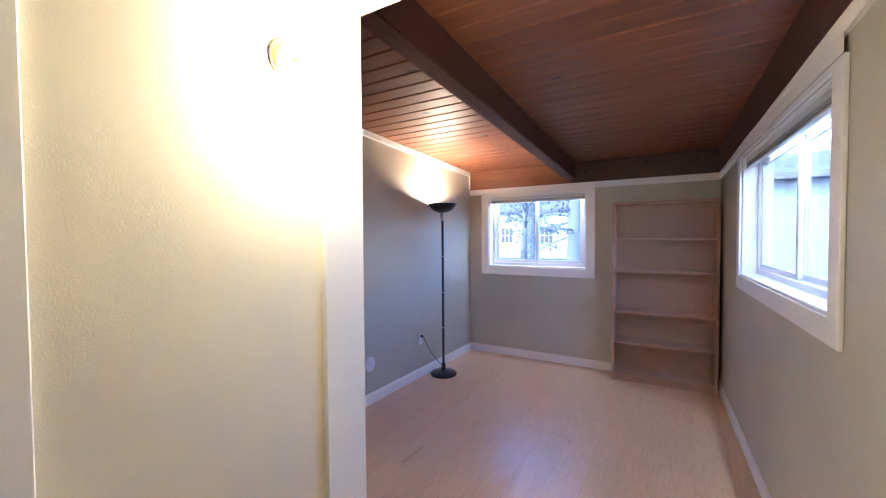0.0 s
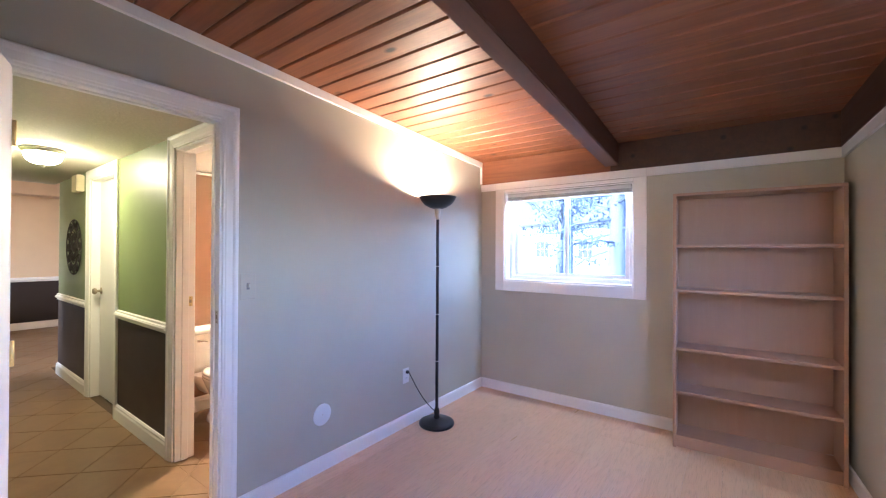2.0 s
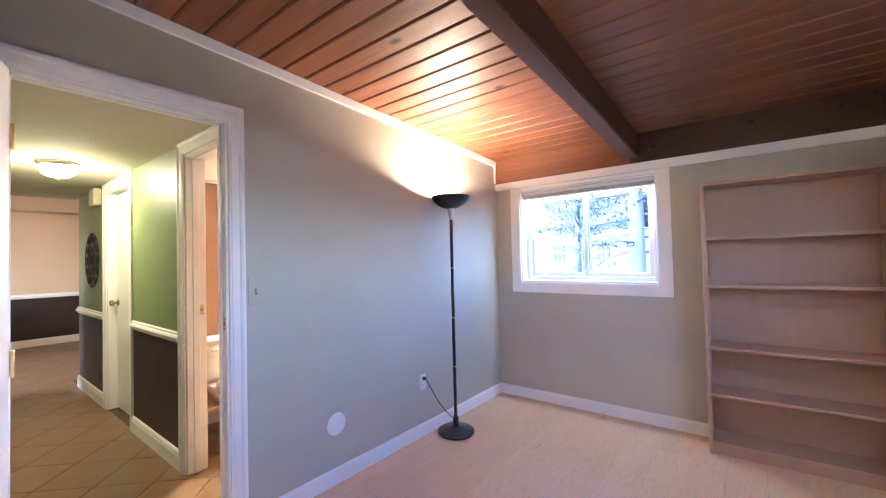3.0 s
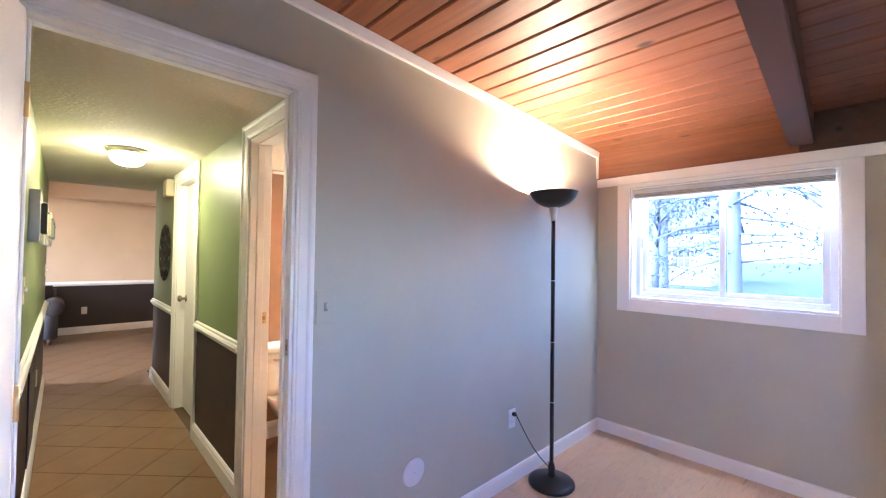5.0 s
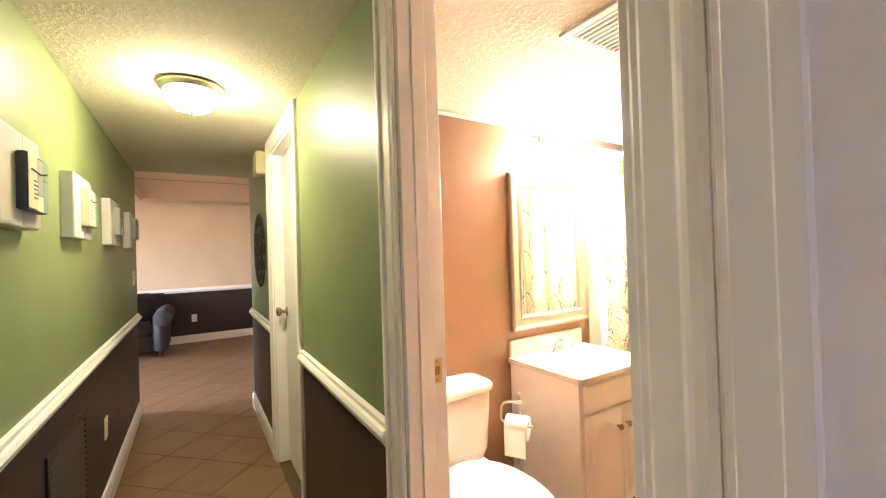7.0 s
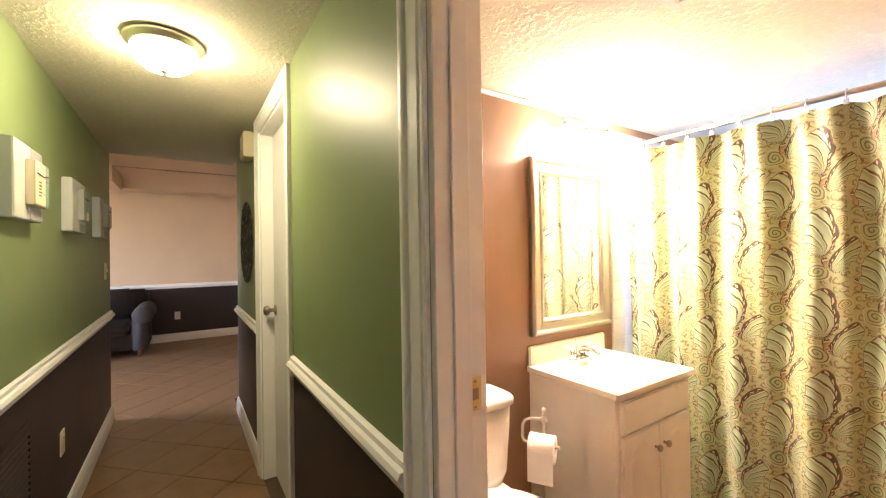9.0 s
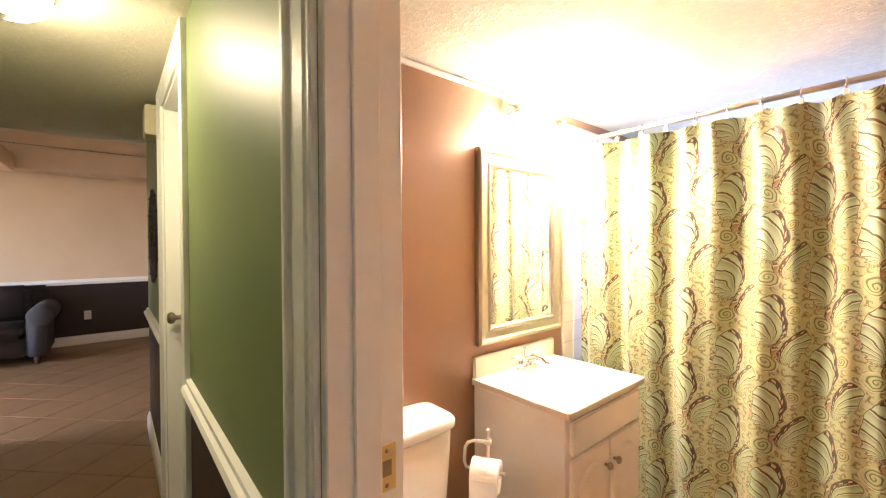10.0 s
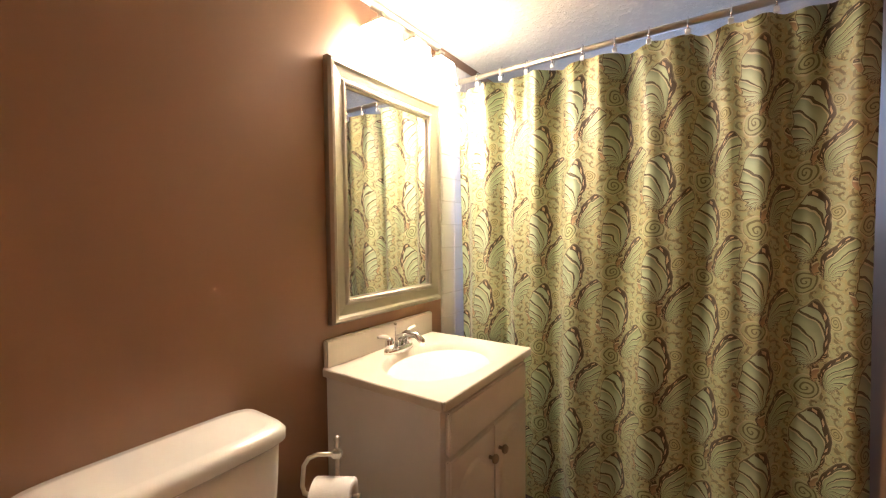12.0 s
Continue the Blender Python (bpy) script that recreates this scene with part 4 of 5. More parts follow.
# ---- hall things ----
def hall_light():
    x, y, z = -4.30, 1.874, HALLZ
    ob = thing("ceiling_light", (x, y, z), "lit flush ceiling light with nickel rim and glass dome", "ceiling light")
    part("rim", lathe([(0.0, 0.0), (0.119, 0.0), (0.127, -0.008), (0.125, -0.018), (0.117, -0.022), (0.115, -0.032), (0.108, -0.036), (0.0, -0.034)], (x, y, z), "z", 48), NICKEL, ob, "stepped brushed nickel rim")
    part("dome", lathe([(0.105, -0.037), (0.103, -0.056), (0.092, -0.082), (0.066, -0.102), (0.03, -0.112), (0.0, -0.113)], (x, y, z), "z", 40), glow("frosted_dome", HALL_WARM, HALL_GLOW), ob, "glowing frosted glass dome")
    part("finial", lathe([(0.0, -0.110), (0.016, -0.112), (0.014, -0.118), (0.007, -0.122), (0.009, -0.130), (0.0, -0.138)], (x, y, z), "z", 20), NICKEL, ob)


hall_light()


def picture(x0, tone):
    """A deep brushed canvas with a thick panel on it, whose face is pieced of cream, sage and grey papers."""
    w, h, d, zc = 0.31, 0.26, 0.04, 1.566
    ob = thing("wall_picture", (x0 - w / 2, HS, zc), "silvery white box canvas with a smaller raised collage", "picture", "hall pictures")
    part("canvas", box(bmesh.new(), (x0 - w, HS, zc - h / 2), (x0, HS + d, zc + h / 2), 0.003, 2), CANVAS, ob)
    y = HS + d
    for a, b, z0, z1, mat in ((0.17, 0.30, 0.03, 0.125, LILAC if tone % 2 else CANVASWARM), (0.16, 0.305, -0.125, -0.085, LILAC), (0.01, 0.10, -0.12, 0.05, CANVASWARM)):
        part("brushed_patch", box(bmesh.new(), (x0 - b, y, zc + z0), (x0 - a, y + 0.001, zc + z1)), mat, ob)
    c0, c1, za, zb = x0 - w * 0.90, x0 - w * 0.36, zc - 0.085 + 0.008 * tone, zc + 0.072 + 0.008 * tone
    block = part("raised_panel", box(bmesh.new(), (c0, y, za), (c1, y + 0.024, zb), 0.003, 2), (ARTEDGE, ARTCREAM, ARTGREY, ARTGREY)[tone], ob, "thick raised panel")
    y += 0.024
    span = c1 - c0
    for a, b, p, q, mat in ((0.0, 0.42, 0.04, 1.0, (ARTCREAM, ARTCREAM, ARTGREY, ARTGREY)[tone]), (0.42, 0.72, 0.30, 0.96, (ARTGREY, ARTCREAM, ARTSAGE, ARTCREAM)[tone]),
                            (0.42, 0.72, 0.02, 0.30, ARTCREAM), (0.72, 0.98, 0.02, 0.62, ARTSAGE), (0.72, 0.98, 0.62, 0.98, (ARTSAGE, ARTGREY, ARTGREY, ARTSAGE)[tone])):
        part("paper", box(bmesh.new(), (c1 - b * span, y, za + (zb - za) * p), (c1 - a * span - 0.001, y + 0.0015, za + (zb - za) * q - 0.001)), mat, block)
    for k in range(5):
        z = za + (zb - za) * (0.22 + 0.075 * k)
        part("scribble", box(bmesh.new(), (c1 - (0.40 + 0.05 * (k % 2)) * span, y + 0.0015, z), (c1 - 0.24 * span, y + 0.0022, z + 0.004)), IRON, block, "dark unreadable handwriting")
    part("twig", tube([(c1 - 0.1 * span, y + 0.004, zb - 0.045), (c1 - 0.5 * span, y + 0.005, zb - 0.05), (c1 - 0.85 * span, y + 0.004, zb - 0.04)], 0.002, 6), IRON, block)


for k, x0 in enumerate((-3.598, -4.304, -5.103, -5.87)):
    picture(x0, k)

grille = thing("return_vent", (-4.34, HS, 0.42), "dark brown painted return air grille on the wainscot", "vent")
gx0, gx1, gz0, gz1 = -4.62, -4.06, 0.15, 0.69
part("frame", boxes(((gx0, HS, gz0), (gx0 + 0.03, HS + 0.008, gz1)), ((gx1 - 0.03, HS, gz0), (gx1, HS + 0.008, gz1)), ((gx0 + 0.03, HS, gz0), (gx1 - 0.03, HS + 0.008, gz0 + 0.03)), ((gx0 + 0.03, HS, gz1 - 0.03), (gx1 - 0.03, HS + 0.008, gz1)), bevel=0.001), ESPRESSO, grille)
part("backing", box(bmesh.new(), (gx0 + 0.03, HS, gz0 + 0.03), (gx1 - 0.03, HS + 0.001, gz1 - 0.03)), CORD, grille)
for k in range(20):
    z = gz0 + 0.042 + k * 0.0245
    bm = box(bmesh.new(), (gx0 + 0.03, -0.006, -0.0012), (gx1 - 0.03, 0.006, 0.0012))
    bmesh.ops.rotate(bm, cent=(0, 0, 0), matrix=Matrix.Rotation(radians(-42), 3, "X"), verts=bm.verts)
    bmesh.ops.translate(bm, vec=(0, HS + 0.0056, z), verts=bm.verts)
    part("slat", bm, ESPRESSO, grille)

chime = thing("door_chime", (-5.34, HN, 2.0), "ivory door chime box high on the hall wall", "door chime")
part("cover", box(bmesh.new(), (-5.43, HN - 0.06, 1.925), (-5.25, HN - 0.004, 2.085), 0.006, 2), PLASTIC, chime)
part("base", box(bmesh.new(), (-5.425, HN - 0.004, 1.93), (-5.255, HN, 2.08)), PLASTIC, chime)


def medallion():
    """Scrolled iron wall ornament."""
    cx, cz, y = -5.56, 1.392, HN - 0.014
    ob = thing("wall_medallion", (cx, HN, cz), "round dark scrolled iron wall ornament", "wall ornament")

    def ring(rx, rz, r):
        return tube([(cx + rx * math.cos(a * math.pi / 24), y, cz + rz * math.sin(a * math.pi / 24)) for a in range(49)], r, 8)

    part("rim", ring(0.28, 0.275, 0.0045), IRON, ob)
    part("ring", ring(0.17, 0.185, 0.006), IRON, ob)
    part("boss", lathe([(0.0, 0.013), (0.05, 0.013), (0.05, 0.0), (0.03, -0.012), (0.0, -0.016)], (cx, y, cz), "y", 20), IRON, ob)
    for k in range(12):
        a = k * math.pi / 6
        ca, sa = math.cos(a), math.sin(a)
        for rr, size, turn in ((0.225, 0.05, 1), (0.11, 0.045, -1)):
            pts = []
            for q in range(22):
                th = q / 21 * 3.2 * math.pi
                r = size * (1 - 0.8 * q / 21)
                u, v = rr + r * math.cos(th), r * math.sin(th) * turn
                pts.append((cx + (u * ca - v * sa) * 0.96, y, cz + (u * sa + v * ca)))
            part("scroll", tube(pts, 0.0055, 6), IRON, ob)
        part("leaf", lathe([(0.0, -0.012), (0.018, 0.0), (0.0, 0.012)], (cx + 0.25 * ca, y, cz + 0.265 * sa), "y", 8), IRON, ob)


medallion()


def sofa():
    x0, x1, y0, y1 = -9.85, -8.98, -0.25, 1.56
    ob = thing("sofa", ((x0 + x1) / 2, (y0 + y1) / 2, 0), "charcoal fabric sofa with rolled arms and wooden feet", "sofa")

    def soft(lo, hi, r):
        bm = box(bmesh.new(), lo, hi, r, 4)
        for f in bm.faces:
            f.smooth = True
        return bm

    part("seat_base", soft((x0 + 0.1, y0 + 0.2, 0.10), (x1 - 0.02, y1 - 0.2, 0.30), 0.02), SOFA, ob)
    for k in range(2):
        a = y0 + 0.22 + k * 0.685
        part("seat_cushion", soft((x0 + 0.22, a, 0.30), (x1, a + 0.68, 0.45), 0.045), SOFA, ob)
        part("back_cushion", soft((x0 + 0.12, a, 0.45), (x0 + 0.36, a + 0.68, 0.86), 0.06), SOFA, ob)
    part("backrest", soft((x0, y0 + 0.06, 0.10), (x0 + 0.18, y1 - 0.06, 0.84), 0.05), SOFA, ob)
    for yy, s in ((y1 - 0.12, 1), (y0 + 0.12, -1)):
        bm = soft((x0 + 0.08, yy - 0.085, 0.09), (x1 - 0.01, yy + 0.085, 0.52), 0.02)
        roll = lathe([(0.0, x1 + 0.012), (0.10, x1 + 0.008), (0.118, x1 - 0.012), (0.118, x0 + 0.10), (0.0, x0 + 0.10)], (0, yy + s * 0.035, 0.545), "x", 28)
        tmp = bpy.data.meshes.new("roll")
        roll.to_mesh(tmp)
        roll.free()
        bm.from_mesh(tmp)
        bpy.data.meshes.remove(tmp)
        part("arm", bm, SOFA, ob, "rolled upholstered arm")
    for fx in (x0 + 0.12, x1 - 0.08):
        for fy in (y0 + 0.12, y1 - 0.12):
            part("foot", lathe([(0.0, 0.0), (0.022, 0.0), (0.034, 0.10), (0.0, 0.10)], (fx, fy, 0), "z", 14), BEAMWOOD, ob, "dark turned wooden foot")


sofa()

pipe = thing("curtain_wire", (-9.53, 2.0, 2.62), "thin rail with small hooks along the soffit", "rail")
part("rail", tube([(-9.54, -2.0, 2.565), (-9.54, 5.3, 2.565)], 0.005, 8), BRONZE, pipe)
for k in range(16):
    part("hook", box(bmesh.new(), (-9.551, 0.2 + k * 0.17, 2.552), (-9.536, 0.212 + k * 0.17, 2.572)), BRONZE, pipe)


# ---- bathroom things ----
def toilet():
    y = 2.815
    ob = thing("toilet", (-3.5, y, 0), "white porcelain toilet with its seat lid closed", "toilet")

    def loft(sections, name, material, label="", parent=ob):
        """Rounded sections of (cx, half_x, half_y, z, power)."""
        bm = bmesh.new()
        rings = []
        for cx, hx, hy, z, p in sections:
            ring = []
            for k in range(40):
                a = 2 * math.pi * k / 40
                c, s = math.cos(a), math.sin(a)
                ring.append(bm.verts.new((cx + hx * math.copysign(abs(c) ** (2 / p), c), y + hy * math.copysign(abs(s) ** (2 / p), s), z)))
            rings.append(ring)
        for a, b in zip(rings, rings[1:]):
            for k in range(40):
                bm.faces.new((a[k], a[(k + 1) % 40], b[(k + 1) % 40], b[k]))
        bm.faces.new(rings[0])
        bm.faces.new(rings[-1])
        bmesh.ops.recalc_face_normals(bm, faces=bm.faces)
        for f in bm.faces:
            f.smooth = len(f.verts) == 4
        return part(name, bm, material, parent, label)

    loft([(-3.50, 0.20, 0.105, 0.0, 3), (-3.50, 0.195, 0.10, 0.03, 3), (-3.49, 0.17, 0.085, 0.10, 2.6), (-3.47, 0.19, 0.10, 0.20, 2.4), (-3.44, 0.235, 0.15, 0.30, 2.2),
          (-3.425, 0.255, 0.178, 0.365, 2.2), (-3.425, 0.256, 0.180, 0.385, 2.2)], "bowl", PORCELAIN)
    loft([(-3.63, 0.13, 0.13, 0.24, 4), (-3.66, 0.15, 0.17, 0.34, 4), (-3.68, 0.15, 0.175, 0.375, 4)], "neck", PORCELAIN)
    loft([(-3.783, 0.075, 0.185, 0.375, 6), (-3.785, 0.085, 0.205, 0.42, 6), (-3.786, 0.094, 0.218, 0.60, 6), (-3.786, 0.094, 0.222, 0.683, 6)], "tank", PORCELAIN)
    loft([(-3.785, 0.098, 0.228, 0.684, 6), (-3.785, 0.104, 0.236, 0.690, 6), (-3.785, 0.104, 0.236, 0.712, 6), (-3.785, 0.096, 0.226, 0.724, 6), (-3.785, 0.07, 0.20, 0.727, 6)], "tank_lid", PORCELAIN)
    loft([(-3.42, 0.255, 0.182, 0.386, 2.2), (-3.42, 0.258, 0.185, 0.398, 2.2), (-3.42, 0.250, 0.178, 0.406, 2.2)], "seat", PORCELAIN)
    loft([(-3.42, 0.252, 0.180, 0.408, 2.2), (-3.42, 0.255, 0.183, 0.418, 2.2), (-3.42, 0.235, 0.165, 0.428, 2.2), (-3.42, 0.15, 0.10, 0.432, 2.2)], "seat_lid", PORCELAIN)
    part("flush_lever", tube([(-3.655, y - 0.15, 0.64), (-3.645, y - 0.15, 0.64), (-3.64, y - 0.11, 0.635), (-3.64, y - 0.085, 0.63)], [0.009, 0.008, 0.006, 0.005], 8), CHROME, ob)
    part("supply_hose", tube([(BW + 0.022, y - 0.17, 0.16), (BW + 0.06, y - 0.20, 0.15), (BW + 0.10, y - 0.21, 0.20), (BW + 0.10, y - 0.18, 0.30), (BW + 0.09, y - 0.15, 0.375)], 0.006, 8), NICKEL, ob, "braided water supply hose")
    part("stop_valve", lathe([(0.0, 0.0), (0.022, 0.0), (0.022, 0.006), (0.009, 0.01), (0.009, 0.03), (0.0, 0.03)], (BW, y - 0.17, 0.16), "x", 16), CHROME, ob)


toilet()


def vanity():
    y0, y1, xb, xf, top = 3.312, 3.868, BW, -3.430, 0.724
    ob = thing("bathroom_vanity", ((xb + xf) / 2, (y0 + y1) / 2, 0), "white two-door bathroom vanity cabinet with dark round knobs", "vanity cabinet")
    bm = box(bmesh.new(), (xb + 0.002, y0, 0.09), (xf, y1, top), 0.0015)
    part("body", bm, CABINET, ob)
    part("toe_kick", box(bmesh.new(), (xb + 0.002, y0 + 0.01, 0.0), (xf - 0.06, y1 - 0.01, 0.09)), ESPRESSO, ob, "dark recessed toe kick")
    part("drawer_front", box(bmesh.new(), (xf, y0 + 0.022, 0.585), (xf + 0.018, y1 - 0.022, 0.708), 0.005, 2), CABINET, ob)
    ym = (y0 + y1) / 2
    for s in (-1, 1):
        a, b = (y0 + 0.022, ym - 0.0015) if s < 0 else (ym + 0.0015, y1 - 0.022)
        dr = part("door", box(bmesh.new(), (xf, a, 0.115), (xf + 0.018, b, 0.572), 0.004, 2), CABINET, ob)
        # raised panel with an arched head
        bm = bmesh.new()
        w, c = (b - a) / 2 - 0.045, (a + b) / 2
        outer, inner = [], []
        shape = [(-1, 0.165), (1, 0.165)] + [(math.cos(math.pi * k / 14), 0.455 + 0.055 * (0.5 + 0.5 * math.cos(2 * math.pi * (k / 14 - 0.5)))) for k in range(15)]
        for u, z in shape:
            outer.append(bm.verts.new((xf + 0.0182, c + u * (w + 0.012), z + (0.012 if z > 0.3 else -0.012))))
            inner.append(bm.verts.new((xf + 0.0245, c + u * w, z)))
        k = len(shape)
        for i in range(k):
            bm.faces.new((outer[i], outer[(i + 1) % k], inner[(i + 1) % k], inner[i]))
        bm.faces.new(inner)
        bmesh.ops.recalc_face_normals(bm, faces=bm.faces)
        part("raised_panel", bm, CABINET, dr)
        part("knob", lathe([(0.006, 0.0), (0.005, 0.010), (0.013, 0.016), (0.015, 0.022), (0.011, 0.028), (0.0, 0.030)], (xf + 0.018, ym + s * 0.034, 0.484), "x", 20), BRONZE, dr, "dark bronze round knob")
    sink = thing("washbasin", ((xb + xf) / 2, ym, top), "cream cultured marble washbasin with an oval bowl and backsplash", "washbasin")
    bm = bmesh.new()
    X0, X1, Y0, Y1, nx, ny = xb + 0.001, xf + 0.022, y0 - 0.012, y1 + 0.012, 52, 64
    bx, by, ax, ay = (X0 + X1) / 2 + 0.025, ym, 0.155, 0.205
    rows = []
    for i in range(nx + 1):
        row = []
        for j in range(ny + 1):
            x, yy = X0 + (X1 - X0) * i / nx, Y0 + (Y1 - Y0) * j / ny
            q = math.sqrt(((x - bx) / ax) ** 2 + ((yy - by) / ay) ** 2)
            z = top + 0.028
            if q < 1.08:
                z -= 0.115 * max(0.0, 1 - min(1.0, q / 1.08) ** 3.2) ** 0.8
            row.append(bm.verts.new((x, yy, z)))
        rows.append(row)
    for i in range(nx):
        for j in range(ny):
            f = bm.faces.new((rows[i][j], rows[i + 1][j], rows[i + 1][j + 1], rows[i][j + 1]))
            f.smooth = True
    part("basin_top", bm, MARBLE, sink)
    part("edge", boxes(((X1 - 0.004, Y0, top), (X1 + 0.004, Y1, top + 0.0275)), ((X0, Y0 - 0.004, top), (X1 - 0.004, Y0 + 0.004, top + 0.0275)), ((X0, Y1 - 0.004, top), (X1 - 0.004, Y1 + 0.004, top + 0.0275)), bevel=0.003), MARBLE, sink)
    part("backsplash", box(bmesh.new(), (X0, Y0, top + 0.024), (X0 + 0.020, Y1, 0.843), 0.005, 2), MARBLE, sink)
    part("overflow_slot", box(bmesh.new(), (bx + 0.105, by - 0.002, top - 0.012), (bx + 0.109, by + 0.002, top - 0.002)), BRONZE, sink, "small dark overflow slot")
    part("drain", lathe([(0.022, 0.0), (0.02, 0.003), (0.0, 0.004)], (bx, by, top - 0.0875), "z", 20), CHROME, sink)
    tap = thing("faucet", (X0 + 0.075, ym, top + 0.028), "chrome centerset faucet with two white lever handles", "faucet")
    fx, fz = X0 + 0.075, top + 0.0265
    part("base", lathe([(0.0, 0.0), (0.03, 0.0), (0.029, 0.014), (0.022, 0.021), (0.0, 0.022)], (fx, ym, fz), "z", 32, (1, 2.6)), CHROME, tap)
    part("spout", tube([(fx, ym, fz + 0.01), (fx + 0.005, ym, fz + 0.05), (fx + 0.04, ym, fz + 0.07), (fx + 0.085, ym, fz + 0.068), (fx + 0.108, ym, fz + 0.052), (fx + 0.112, ym, fz + 0.032)], [0.015, 0.015, 0.013, 0.012, 0.012, 0.011], 14), CHROME, tap)
    part("lift_rod", tube([(fx - 0.018, ym, fz + 0.01), (fx - 0.018, ym, fz + 0.085), (fx - 0.018, ym, fz + 0.09), (fx - 0.018, ym, fz + 0.1)], [0.003, 0.003, 0.006, 0.005], 8), CHROME, tap)
    for s in (-1, 1):
        yy = ym + s * 0.052
        part("handle_post", lathe([(0.016, 0.012), (0.018, 0.03), (0.016, 0.05), (0.009, 0.058), (0.0, 0.06)], (fx, yy, fz), "z", 18), CHROME, tap)
        part("lever", tube([(fx, yy, fz + 0.058), (fx - 0.004, yy + s * 0.02, fz + 0.066), (fx - 0.008, yy + s * 0.05, fz + 0.07)], [0.006, 0.008, 0.006], 10), PORCELAIN, tap, "white lever handle with chrome tip")


vanity()


def mirror():
    y0, y1, z0, z1, w = 3.325, 3.945, 0.888, 1.760, 0.082
    ob = thing("wall_mirror", (BW, (y0 + y1) / 2, (z0 + z1) / 2), "tall mirror in a champagne metal frame with beading", "mirror")
    prof = [(0.0, 0.0), (0.0, 0.020), (0.008, 0.030), (0.018, 0.031), (0.026, 0.024), (0.058, 0.019), (0.064, 0.024), (0.070, 0.024), (0.076, 0.014), (w, 0.012), (w, 0.0)]
    corners = [(y0, z0, 1, 1), (y1, z0, -1, 1), (y1, z1, -1, -1), (y0, z1, 1, -1)]
    for i in range(4):
        bm = bmesh.new()
        ends = []
        for cy, cz, sy, sz in (corners[i], corners[(i + 1) % 4]):
            ends.append([bm.verts.new((BW + 0.001 + o, cy + sy * p, cz + sz * p)) for p, o in prof])
        k = len(prof)
        for q in range(k):
            bm.faces.new((ends[0][q], ends[0][(q + 1) % k], ends[1][(q + 1) % k], ends[1][q]))
        bmesh.ops.recalc_face_normals(bm, faces=bm.faces)
        part("frame_rail", bm, CHAMPAGNE, ob)
    part("mirror_glass", box(bmesh.new(), (BW + 0.002, y0 + w - 0.002, z0 + w - 0.002), (BW + 0.008, y1 - w + 0.002, z1 - w + 0.002)), MIRROR, ob, "clear mirror glass")
    bm = bmesh.new()
    step = 0.0085
    for cy in (y0 + 0.073, y1 - 0.073):
        for k in range(int((z1 - z0 - 0.15) / step)):
            bmesh.ops.create_icosphere(bm, subdivisions=1, radius=0.0042, matrix=Matrix.Translation((BW + 0.022, cy, z0 + 0.077 + k * step)))
    for cz in (z0 + 0.073, z1 - 0.073):
        for k in range(int((y1 - y0 - 0.15) / step)):
            bmesh.ops.create_icosphere(bm, subdivisions=1, radius=0.0042, matrix=Matrix.Translation((BW + 0.022, y0 + 0.077 + k * step, cz)))
    tagged(part("beading", bm, CHAMPAGNE, ob, "fine beaded inner edge"), kind="stuff")


mirror()


SHADECAP = metal("satin_shade_cap", (0.42, 0.35, 0.28), 0.4)


